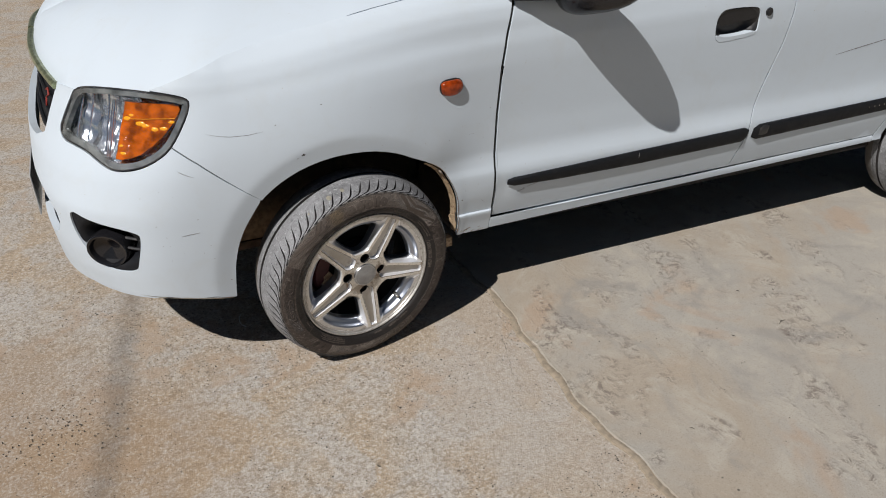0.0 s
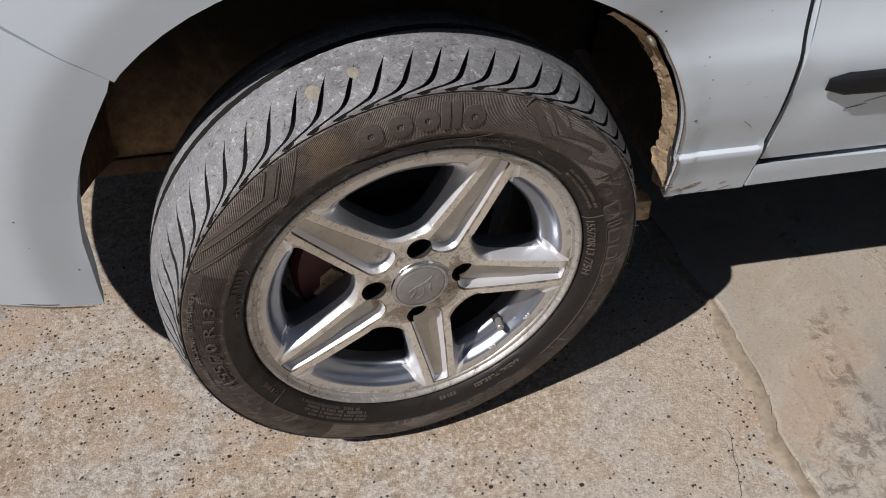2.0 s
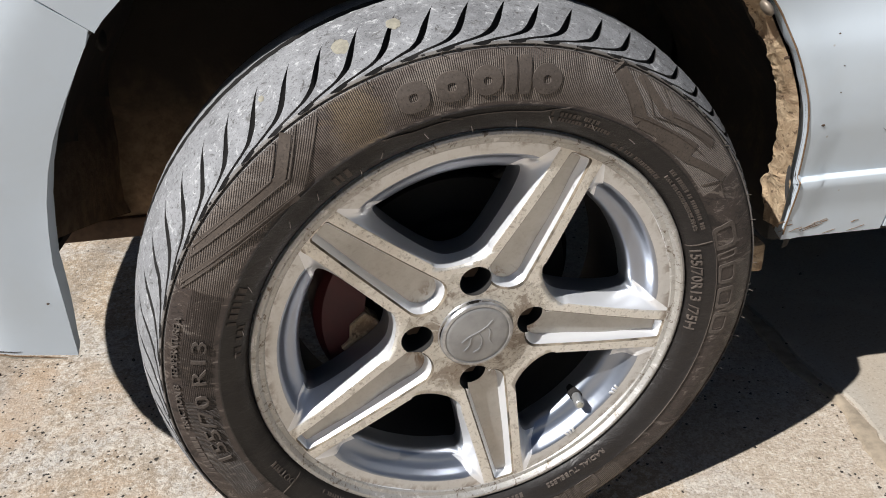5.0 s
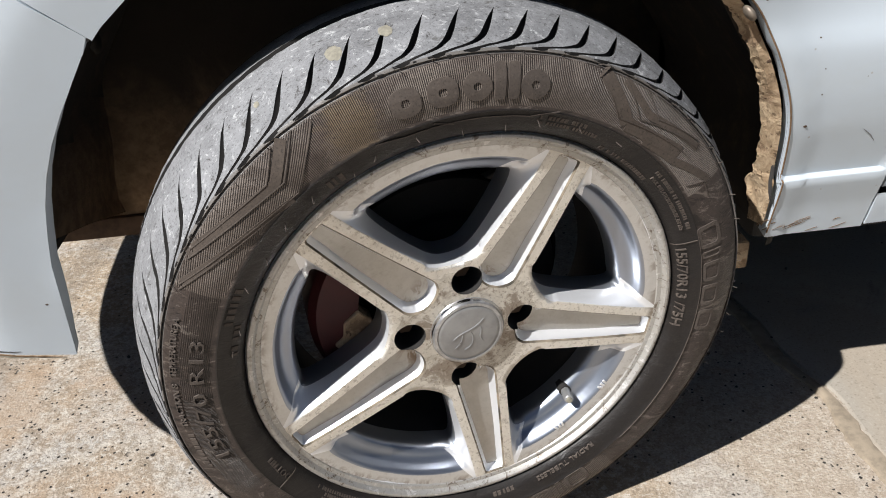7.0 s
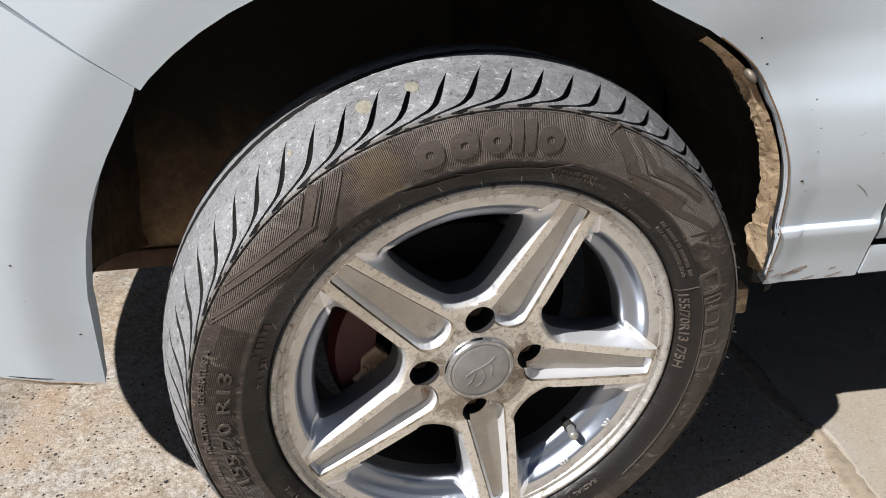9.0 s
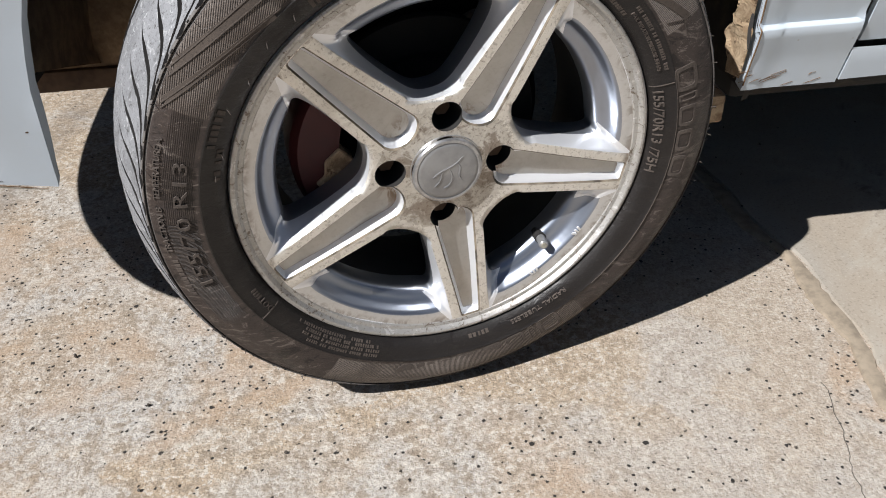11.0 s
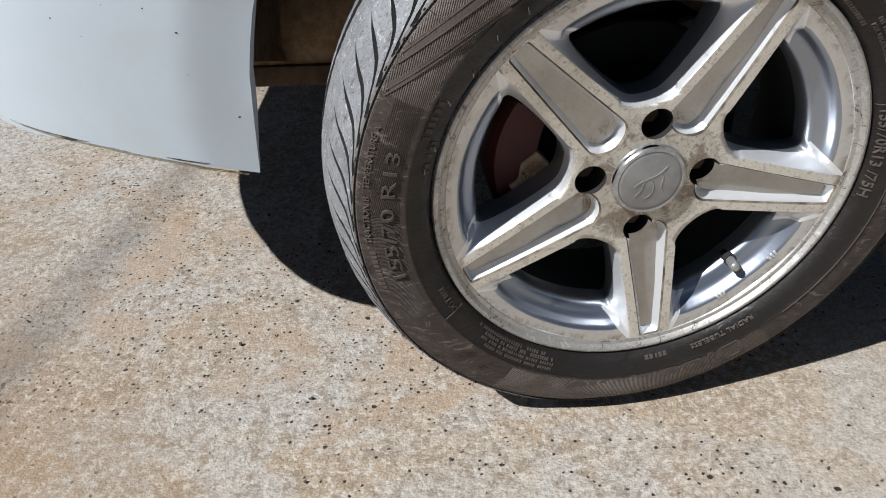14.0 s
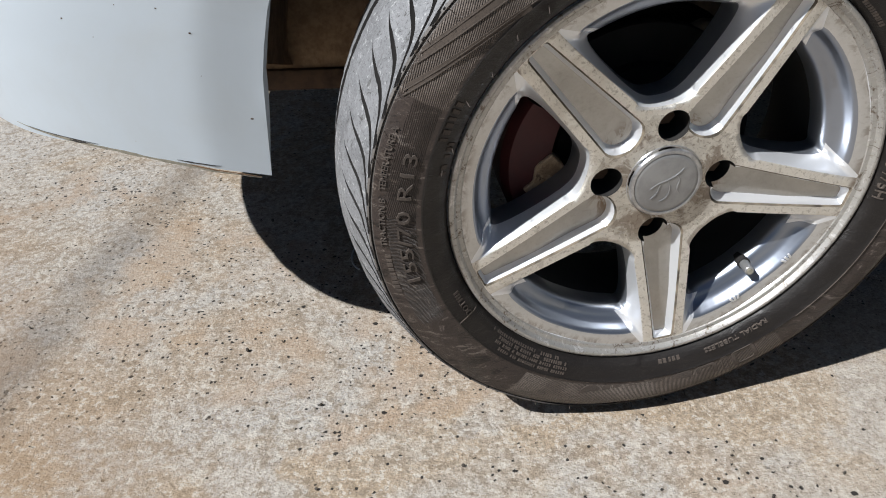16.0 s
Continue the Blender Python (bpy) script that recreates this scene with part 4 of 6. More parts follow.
def build_headlamp():
    c = Vector((-.55, .71))

    def bowl(q):
        # a faceted reflector sinking away from the lens
        d = (q - c)
        k = math.exp(-((d.x / .17) ** 2 + (d.y / .085) ** 2))
        step = 0.0030 * (1 if math.sin(q.x * 95) > 0 else -1) + .0022 * (1 if math.sin(q.y * 120 + q.x * 30) > 0 else -1)
        return skin(q.x, q.y, -.012 - .050 * k + step)
    housing = panel("headlamp", grow(LAMP, -.001), car, M_REFL, shape=bowl, rim=.03, step=.009, gap=0.0, label="wrap-around headlamp with an amber indicator")
    panel("gasket", grow(LAMP, -.0005), housing, M_BLACK, [grow(LAMP, -.0030)], out=-.0005, rim=.02, step=.01, gap=0, label="black rubber seal")
    panel("bezel", grow(LAMP, -.0030), housing, M_BEZEL, [grow(LAMP, -.0155)], out=-.004, rim=.012, step=.01, gap=0, label="silver inner bezel")
    amber = [(-.553, .768), (-.412, .768), (-.398, .764), (-.394, .755), (-.418, .722), (-.447, .692), (-.475, .670), (-.505, .651), (-.535, .640), (-.562, .635), (-.578, .636)]

    amber = [(-.5 + (u + .5) * .93, .706 + (z - .706) * .90) for u, z in amber]

    def ribbed(q):
        return skin(q.x, q.y, -.016 + .0006 * math.sin(q.y * 330) + .0030 * noise.noise((q.x * 30, q.y * 45, 2)))
    panel("indicator_lens", amber, housing, M_AMBER, shape=ribbed, rim=.02, step=.0055, gap=0, label="ribbed amber indicator lens")
    # bright lumps that paint the glints in the amber plastic
    for u, z, r in ((-.505, .7198, .0050), (-.491, .7154, .0042), (-.471, .7090, .0052), (-.541, .7287, .0046), (-.446, .7110, .0040), (-.530, .7362, .0030), (-.426, .7250, .0034), (-.560, .6700, .0030), (-.553, .6560, .0034)):
        bm = bmesh.new()
        bmesh.ops.create_uvsphere(bm, u_segments=10, v_segments=6, radius=r)
        part("facet", bm, M_AMBER_BRIGHT, housing, m=Matrix.Translation(skin(u, z, -.0164)) @ normal_at(u, z).to_track_quat("Z", "Y").to_matrix().to_4x4() @ Matrix.Diagonal((2.4, 1.1, .36, 1)))
    part("lens_rib", tube([skin(-.545 + .13 * t, .7285 + .004 * t, -.0140) for t in np.linspace(0, 1, 10)], .0007, 6), M_AMBER_BRIGHT, housing)
    for t0, half in ((-.5765, .0020), (-.5700, .0010), (-.5830, .0012)):
        part("reflector_edge", tube([skin(t0 - .012 * t, .764 - .122 * t, -.0125) for t in np.linspace(0, 1, 10)], half, 6), M_REFL, housing)
    for a, b in (((-.60, .775), (-.605, .655)), ((-.66, .770), (-.668, .665)), ((-.705, .755), (-.715, .668))):
        bm = tube([skin(a[0] + (b[0] - a[0]) * t, a[1] + (b[1] - a[1]) * t, -.018) for t in np.linspace(0, 1, 8)], .0022, 6)
        part("reflector_rib", bm, M_REFL, housing)
    lens = panel("lens", grow(LAMP, -.004), housing, M_LENS, out=.0005, rim=.004, step=.012, gap=0, label="clear moulded lens")
    lens.visible_shadow = False
    # the other side
    for ob in [housing, *housing.children]:
        me = ob.data.copy()
        me.transform(WORLD_OF[ob.name])
        me.transform(Matrix.Translation((0, 2 * MID, 0)) @ Matrix.Diagonal((1, -1, 1, 1)))
        me.flip_normals()
        if ob is housing:
            other = attach("headlamp", me, car, "wrap-around headlamp with an amber indicator")
        else:
            attach(ob.name.split(".")[0], me, other).visible_shadow = ob.visible_shadow


build_headlamp()


def build_fog():
    c = Vector((-.605, .437))

    def pocket(q):
        d = min(1.0, max(0.0, 1 - math.hypot((q.x - c.x) / .085, (q.y - c.y) / .062)))
        return skin(q.x, q.y, -.004 - .060 * sstep(0, .55, d))
    ob = panel("fog_lamp_recess", FOG, car, M_TRIM, shape=pocket, rim=.02, step=.008, gap=.0005, label="black fog lamp recess with round bezel")
    eye = skin(-.615, .415, -.012)
    turn = Euler((radians(90), 0, radians(-32))).to_matrix().to_4x4()
    v, f = [], []
    prof = [(.040, .03), (.040, -.004), (.037, -.010), (.033, -.008), (.030, .004), (.0, .016)]
    for r, y in prof:
        for k in range(32):
            a = 2 * math.pi * k / 32
            v.append((r * math.cos(a) * 1.35, r * math.sin(a) * 1.1, -y))
    f = grid_faces(len(prof), 32, True)
    part_me = mesh_from("bezel", v, f, M_GLOSS)
    attach("bezel", part_me, ob, "glossy black round bezel", m=Matrix.Translation(eye) @ turn)
    for z in (.452, .425):
        bm = tube([skin(u, z - .1 * (u + .56), -.02) for u in np.linspace(-.565, -.535, 5)], .004, 6)
        part("fin", bm, M_BLACK, ob)
    mirrored(ob, car)


build_fog()

# ---------------------------------------------------------------- the car: side fittings


def bar_on_skin(name, u0, u1, top, low, proud, mat, parent, label=""):
    """A rubbing strip on the skin; top and low give its edges along u."""
    us = np.linspace(u0, u1, max(8, int((u1 - u0) / .02)))
    prof = [(-.0, -.003), (0.0, .5), (.12, .92), (.35, 1.0), (.75, .95), (.95, .6), (1.0, .2), (1.0, -.003)]
    verts = []
    for u in us:
        a, b = lerp_table(top, u), lerp_table(low, u)
        e = min((u - u0) / .018, (u1 - u) / .018, 1.0)
        k = math.sqrt(max(0.0, 1 - (1 - e) ** 2))
        for f, h in prof:
            z = a + (b - a) * (f * (.6 + .4 * k) + .2 * (1 - k))
            verts.append(skin(u, z, (proud * h if h > 0 else -.003) * (.25 + .75 * k)))
    n = len(prof)
    faces = grid_faces(len(us), n) + [tuple(range(n)), tuple(range((len(us) - 1) * n, len(us) * n))[::-1]]
    return attach(name, mesh_from(name, verts, faces, mat, sharp=40), parent, label)


top1, low1 = [(.44, .426), (.865, .438), (1.29, .447)], [(.44, .402), (.60, .394), (.865, .391), (1.29, .398)]
top2, low2 = [(1.30, .448), (2.0, .462)], [(1.30, .396), (2.0, .416)]
bar_on_skin("rubbing_strip", .440, 1.283, top1, low1, .009, M_TRIM, front_door, "black plastic rubbing strip")
bar_on_skin("rubbing_strip", 1.302, 1.915, top2, low2, .009, M_TRIM, rear_door, "black plastic rubbing strip with a worn badge")
bar_on_skin("strip_patch", 1.315, 1.365, [(1.3, .446), (1.4, .449)], [(1.3, .405), (1.4, .408)], .0105, M_BLACK, rear_door, "glossy black patch")
for k in range(4):
    bar_on_skin("badge_bar", 1.78 + k * .022, 1.795 + k * .022, [(1.7, .444), (1.9, .448)], [(1.7, .430), (1.9, .434)], .0110, M_CHROME, rear_door)
strip_on_skin([(.868, .435), (.870, .418)], .0012, .0098, "nick", M_SCRATCH, front_door)


def build_door_handle():
    def cup(q):
        e = min(1.0, max(0.0, 1 - math.hypot((q.x - 1.147) / .085, (q.y - .781) / .053)))
        return skin(q.x, q.y, -.003 - .028 * sstep(0, .45, e))
    ob = panel("door_handle", HANDLE, car, M_BLACK, shape=cup, rim=.01, step=.006, gap=.0004, label="recessed black door handle")
    flap = rounded([(1.074, .795), (1.082, .816), (1.10, .825), (1.205, .822), (1.218, .81), (1.220, .79), (1.15, .785), (1.085, .778)], 2)
    panel("flap", flap, ob, M_GLOSS, out=-.006, rim=.010, step=.008, gap=0, label="black lift flap")
    lip = rounded([(1.072, .757), (1.10, .748), (1.16, .748), (1.221, .756), (1.213, .742), (1.10, .733), (1.08, .740)], 1)
    panel("lip", lip, ob, M_PAINT, out=.001, rim=.02, step=.008, gap=0, label="white lower lip")
    n = normal_at(1.252, .806)
    bm = bmesh.new()
    for r, h, o in ((.0125, .006, .001), (.009, .008, .0025)):
        g = bmesh.ops.create_cone(bm, cap_ends=True, segments=20, radius1=r, radius2=r * .92, depth=h)
        bmesh.ops.translate(bm, verts=g["verts"], vec=(0, 0, o))
    box(bm, (-.001, -.006, .006), (.001, .006, .0072))
    part("keyhole", bm, M_BLACK, front_door, "door lock cylinder", m=Matrix.Translation(skin(1.252, .806)) @ n.to_track_quat("Z", "Y").to_matrix().to_4x4())


build_door_handle()


def build_side_indicator():
    loop = rounded([(.226, .722), (.229, .736), (.245, .741), (.276, .741), (.288, .730), (.287, .715), (.274, .702), (.245, .700), (.230, .708)], 1)
    c = Vector((.257, .721))

    def dome(q):
        e = math.hypot((q.x - c.x) / .034, (q.y - c.y) / .0225)
        return skin(q.x, q.y, .002 + .013 * math.sqrt(max(0.0, 1 - e ** 3)))
    base = panel("side_indicator", grow(loop, .002), car, M_DARK, out=.0015, rim=.004, step=.006, gap=0, label="small orange side indicator")
    panel("indicator_lens", loop, base, M_INDIC, shape=dome, rim=.003, step=.004, gap=0, label="orange plastic lens")


build_side_indicator()


def build_mirror():
    """The door mirror: a black shell on a short foot."""
    axis = Vector((.115, -.225, .040)).normalized()
    deep = Vector((0, 0, 1)).cross(axis).normalized()
    up = axis.cross(deep)
    c = Vector((.598, -.056, .955))
    verts, rows, cols = [], 24, 32
    for i in range(rows):
        t = -1 + 2 * i / (rows - 1)
        r = max(0.0, 1 - abs(t) ** 3.0) ** (1 / 2.2)
        for k in range(cols):
            a = 2 * math.pi * k / cols
            ca, sa = math.cos(a), math.sin(a)
            d = .058 * math.copysign(abs(ca) ** .8, ca) * (1.0 if ca > 0 else .75)
            h = (.066 if sa > 0 else .066 - .014 * t) * math.copysign(abs(sa) ** .75, sa)
            verts.append(c + axis * (.122 * t) + (deep * d + up * h) * r)
    me = mesh_from("door_mirror", verts, grid_faces(rows, cols, True), M_GLOSS)
    ob = attach("door_mirror", me, car, "glossy black door mirror shell")
    bm = tube([(.425, .085, .945), (.440, .055, .942), (.485, .028, .944), (.540, -.005, .952)], [.034, .034, .034, .036], 16)
    part("foot", bm, M_BLACK, ob, "black plastic foot")
    mirrored(ob, car)


build_mirror()

# ---------------------------------------------------------------- the car: wheel house
def build_wheel_house(cx, side):
    fy = (lambda y: y) if side == 0 else (lambda y: 2 * MID - y)
    c = (cx + ARCH[0], ARCH[1])
    verts = []
    rows = [(.034, .012), (.06, .022), (.12, .028), (.22, .03), (.36, .03), (.47, .03)]
    steps = 51
    for i in range(steps):
        for y, d in rows:
            # the front end is cut off on a slant, higher towards the outside
            first = 180 - math.degrees(math.asin((.367 - .36 * y - c[1]) / .33)) if cx == 0 else 190
            a = first + (-10 - first) * i / (steps - 1)
            r = ARCH[2] + d + .004 * math.sin(radians(a) * 14) * (y > .1) + .006 * noise.noise((a * .05, y * 14, cx))
            r += .034 * (1 - sstep(2, 38, a)) if cx == 0 else 0
            y = max(y, lerp_table(RIDGE, a) + .014 + y * .3) if cx == 0 else max(y, .118 + y * .3)
            verts.append((c[0] + r * math.cos(radians(a)), fy(y), c[1] + r * math.sin(radians(a))))
    angs = [190 - k * 4 for k in range(51)]
    n = len(rows)
    faces = grid_faces(len(angs), n)
    base = len(verts)
    # the inner wall closes the wheel house
    for a in angs:
        r = ARCH[2] + .03
        verts.append((c[0] + r * math.cos(radians(a)), fy(.47), c[1] + r * math.sin(radians(a))))
    verts.append((c[0], fy(.47), c[1] - .05))
    for i in range(len(angs) - 1):
        faces.append((base + i, base + i + 1, len(verts) - 1))
    ob = attach("wheel_liner", mesh_from("wheel_liner", verts, faces, [M_LINER, M_LINER_BLACK], [0 if cx == 0 and abs(verts[f[0]][0] - c[0]) > .05 and verts[f[0]][0] < c[0] and verts[f[0]][2] < .40 and (len(f) < 4 or f[0] % n) else 1 for f in faces]), car, "muddy black wheel arch liner")
    if cx == 0 and side == 0:
        # the liner's flat lower tongue behind the bumper, with its clips
        for y, z in ((.22, .47),):
            bm = bmesh.new()
            bmesh.ops.create_uvsphere(bm, u_segments=14, v_segments=8, radius=.011)
            x = c[0] - math.sqrt(max(0, (ARCH[2] + .026) ** 2 - (z - c[1]) ** 2))
            part("clip", bm, M_UNDER, ob, m=Matrix.Translation((x, y, z)) @ Matrix.Diagonal((.45, 1, 1, 1)))
    return ob


def build_chassis():
    """What shows under the bumper, behind the front wheel's liner."""
    # the rail's dark rust colour stands in for the shade under the bumper
    bm = bmesh.new()
    box(bm, (-.60, .324, .217), (.10, .36, .243), .004)
    part("subframe_rail", bm, M_RUST, car, "dirty brown subframe rail, darkened for the shade it lies in")
    bm = bmesh.new()
    box(bm, (-.60, .330, .240), (.02, .345, .62), .003)
    shield = part("splash_shield", bm, M_LINER, car, "muddy brown splash shield")
    bm = bmesh.new()
    bmesh.ops.create_uvsphere(bm, u_segments=14, v_segments=8, radius=.013)
    part("clip", bm, M_UNDER, shield, m=Matrix.Translation((-.415, .329, .286)) @ Matrix.Diagonal((1, .45, 1, 1)))


build_chassis()
strip_on_skin(GAP_BUMPER, .004, -.006, "joint_seal", M_DARK, car, "dark joint behind the bumper edge", taper=False)
for line, depth, half in ((DOOR_FRONT[:-1], -.0075, .0075), (DOOR_BACK[:-1], -.0075, .003)):
    strip_on_skin(line, half, depth, "door_seal", M_DARK, car, "black rubber door seal", taper=False)

liner = build_wheel_house(0.0, 0)
build_wheel_house(0.0, 1)
build_wheel_house(2.277, 0)
build_wheel_house(2.277, 1)


def build_arch_flange():
    """The folded inner flange along the back of the arch, caked with dried mud and rust."""
    loop = arch_loop(-.002)
    pts = dense([p for p in loop if p[0] > .19 and p[1] > .262], .004, False)
    if pts[0][1] < pts[-1][1]:
        pts.reverse()
    verts, cols = [], 12
    for u, z in pts:
        n_in = (Vector((ARCH[0], ARCH[1])) - Vector((u, z))).normalized()
        w = lerp_table([(.255, .012), (.275, .019), (.295, .032), (.308, .041), (.322, .030), (.340, .019), (.37, .021), (.41, .022), (.44, .017), (.475, .014), (.50, .010), (.53, .005), (.60, .004)], z)
        w += (.005 * noise.noise((z * 75, 1, 0)) + .004 * noise.noise((z * 260, 5, 0))) * sstep(.27, .30, z)
        p = skin(u, z, -.002)
        thick = .0035 * sstep(.26, .36, z) * (1 - sstep(.49, .53, z))
        for j in range(cols):
            f = j / (cols - 1)
            rough_f = sstep(0, .25, f)
            lump = (.0014 * noise.noise((z * 90, f * 5, 3)) + .0014 * noise.noise((z * 320, f * 14, 8))) * rough_f + thick * rough_f * (1 - sstep(.92, 1, f))
            verts.append((p.x + n_in.x * (.0032 + .006 * f + lump), p.y + .0005 + .003 * sstep(.285, .315, z) + w * f, p.z + n_in.y * (.0032 + .006 * f + lump)))
    ob = attach("arch_flange", mesh_from("arch_flange", verts, grid_faces(len(pts), cols), M_MUD), car, "rusty arch flange caked with dried tan mud")
    # a thin line of dried dirt along the whole lip of the arch
    lip = [p for p in arch_loop(.0006) if p[1] > .262 and p[0] > .20]
    part("dirt_line", tube([skin(u, z, .0002) for u, z in dense(lip, .008, False)], .0008, 5), M_SPLASH, ob)
    # a dark rod laid between the lip and the mud, painting the gap's shade
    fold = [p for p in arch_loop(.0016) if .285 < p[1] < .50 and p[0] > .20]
    part("fold", tube([skin(u, z, -.0045) for u, z in dense(fold, .008, False)], .0015, 6), M_DARK, ob, "dark rod painting the shade in the gap behind the arch lip")
    # a dark crack where the mud has split from the metal
    crack = [(.2945, .0835, .354), (.2940, .0848, .346), (.2940, .0858, .3363), (.2946, .0867, .3230), (.2955, .0866, .3120), (.2962, .0858, .3025)]
    bm = tube(crack, [.0004, .0014, .0018, .0022, .0017, .0004], 6)
    part("crack", bm, M_DARK, ob)
    # flange bolt
    q = Vector((.234, .050, .488))
    n_in = (Vector((ARCH[0], 0, ARCH[1])) - Vector((q.x, 0, q.z))).normalized()
    bm = bmesh.new()
    bmesh.ops.create_uvsphere(bm, u_segments=18, v_segments=10, radius=.0072)
    part("bolt", bm, M_STEEL, ob, "round metal bolt head", m=Matrix.Translation(q) @ n_in.to_track_quat("Z", "Y").to_matrix().to_4x4() @ Matrix.Diagonal((1, 1, .5, 1)))
    # small folded bracket under the flange
    bm = bmesh.new()
    box(bm, (.262, .100, .222), (.292, .130, .252), .003)
    part("bracket", bm, M_MUD, ob, "muddy folded bracket")


build_arch_flange()

# ---------------------------------------------------------------- the wheels
HUB_Z = 0.252
# the front wheel is steered a little outwards; local x points back, y into the car, z up
FRONT_TURN = Matrix(((0.98466, -0.16591, 0.05399), (0.16833, 0.98475, -0.04387), (-0.04589, 0.05228, 0.99758))).to_4x4()
FRONT_POSE = Matrix.Translation((0, 0, HUB_Z)) @ FRONT_TURN
REAR_POSE = Matrix.Translation((2.25, .045, HUB_Z)) @ Euler((0, radians(31), 0)).to_matrix().to_4x4()
SPOKE0 = 63.5                  # angle of the first of the five spokes

WALL = [(.1830, .006), (.1850, -.003), (.1885, -.0085), (.194, -.0118), (.2005, -.0140), (.2046, -.0152), (.2058, -.0162), (.2070, -.0156), (.213, -.0164), (.220, -.0164),
        (.228, -.0152), (.2355, -.0125), (.2415, -.0098), (.2436, -.0086), (.2446, -.0070), (.2450, -.0068), (.2454, -.0086), (.2460, -.0088), (.2465, -.0070), (.2472, -.0062)]
SHOULDER = [(.2480, -.0050), (.2488, -.0038), (.2495, -.0026), (.2502, -.0013), (.2510, .0002), (.2519, .0020), (.2530, .0044), (.2545, .0080), (.2565, .0130), (.2588, .0190), (.2608, .0250), (.2622, .0310)]
TREAD = [(.2632, .0375), (.2642, .0440), (.2645, .0455), (.2646, .0468), (.2656, .054), (.2664, .0635), (.2664, .0650), (.2664, .0715), (.2664, .0730), (.2656, .083), (.2646, .0902), (.2645, .0915), (.2642, .0925), (.2632, .0985)]
INNER = [(.2605, .114), (.256, .127), (.247, .140), (.231, .150), (.212, .153), (.195, .146), (.183, .134)]
PITCHES = 63
FINE = 20                        # columns of the mesh within one pitch of the tread


def groove_half(past):
    """Half the width of a curved tread groove, as a share of the pitch: full above the wall, drawn out to a point on the tread."""
    return (.098 + .15 * math.exp(-past / .0045)) * (1 - sstep(.016, .047, past)) ** .8 + .0015


def pitch_columns(w):
    half = [0, .5 * w, .86 * w, w, 1.15 * w + .006]
    span = 1 - 2 * half[-1]
    return half + [half[-1] + span * k / 12 for k in range(1, 12)] + [1 - h for h in half[:0:-1]]


def wall_y(r):
    return float(np.interp(r, [p[0] for p in WALL], [p[1] for p in WALL]))


def tyre_mesh(turn, height):
    prof = WALL + SHOULDER + TREAD + INNER
    nw, ns, nt = len(WALL), len(SHOULDER), len(TREAD)
    n = PITCHES * FINE
    # distance along the profile from the shoulder's edge
    run = [0.0]
    for a, b in zip(prof, prof[1:]):
        run.append(run[-1] + math.dist(a, b))
    verts, depth_of = [], []
    inv = turn.to_3x3()
    ring_grooves = {nw + ns + 1, nw + ns + 2, nw + ns + 6, nw + ns + 7, nw + ns + 11, nw + ns + 12}
    mid_run = run[nw + ns + 7]
    for i, (r0, y0) in enumerate(prof):
        q = run[i] - run[nw - 2]
        side = max(0.0, q if run[i] <= mid_run else 2 * (mid_run - run[nw - 2]) - q)
        # the columns of the mesh follow the curved grooves
        past = max(0.0, side - .0015)
        shift = 1.25 * (1 - math.exp(-past / .0035)) + 20 * past
        on_tread = nw - 2 <= i < nw + ns + nt
        wide = groove_half(past) if on_tread else .05
        cols = pitch_columns(wide)
        for k in range(n):
            col = k % FINE
            fr = cols[col]
            near = min(col, FINE - col)
            depth = 0.0
            if on_tread:
                depth = .0050 * (1, 1, .85, 0)[min(near, 3)] * sstep(-.002, .003, q) * min(1.0, wide / .03)
                if i in ring_grooves:
                    depth = .0009 if i < nw + ns + 5 or i > nw + ns + 9 else .0055
            a = 2 * math.pi * (k // FINE + fr - shift) / PITCHES
            worn = .0005 * noise.noise((40 * math.cos(a), y0 * 160, 40 * math.sin(a))) if nw <= i < nw + ns + nt else 0
            r, y = r0 - depth + worn, y0
            v = Vector((r * math.cos(a), y, r * math.sin(a)))
            wz = (inv @ v).z + height
            # a soft tyre under load: drawn in behind the contact, flattened on the ground, the wall pushed out above it
            deg = (math.degrees(a) + 180) % 360 - 180
            if r > .225:
                v *= 1 - .018 * sstep(.225, .247, r) * sstep(22, -30, deg) * sstep(-115, -70, deg) * (1 if y < .03 else 0)
                v.y = y
            if wz < .055:
                sq = sstep(.055, -.005, wz)
                v.y += (-.0060 if y < .066 else .0060) * sq * (1 - sstep(.228, .244, r))
                wz2 = (inv @ v).z + height
                if wz2 < .001:
                    v += inv.transposed() @ Vector((0, 0, .001 - wz2))
            verts.append(v)
            depth_of.append(depth)
    faces = grid_faces(len(prof), n, True)
    index = []
    for i in range(len(prof) - 1):
        for k in range(n):
            deepest = max(depth_of[i * n + k], depth_of[i * n + (k + 1) % n], depth_of[(i + 1) * n + k], depth_of[(i + 1) * n + (k + 1) % n])
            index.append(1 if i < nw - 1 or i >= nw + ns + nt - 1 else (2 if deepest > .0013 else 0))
    return mesh_from("tyre", verts, faces, [M_TREAD, M_WALL, M_SIPE_SHADE], index, sharp=40)


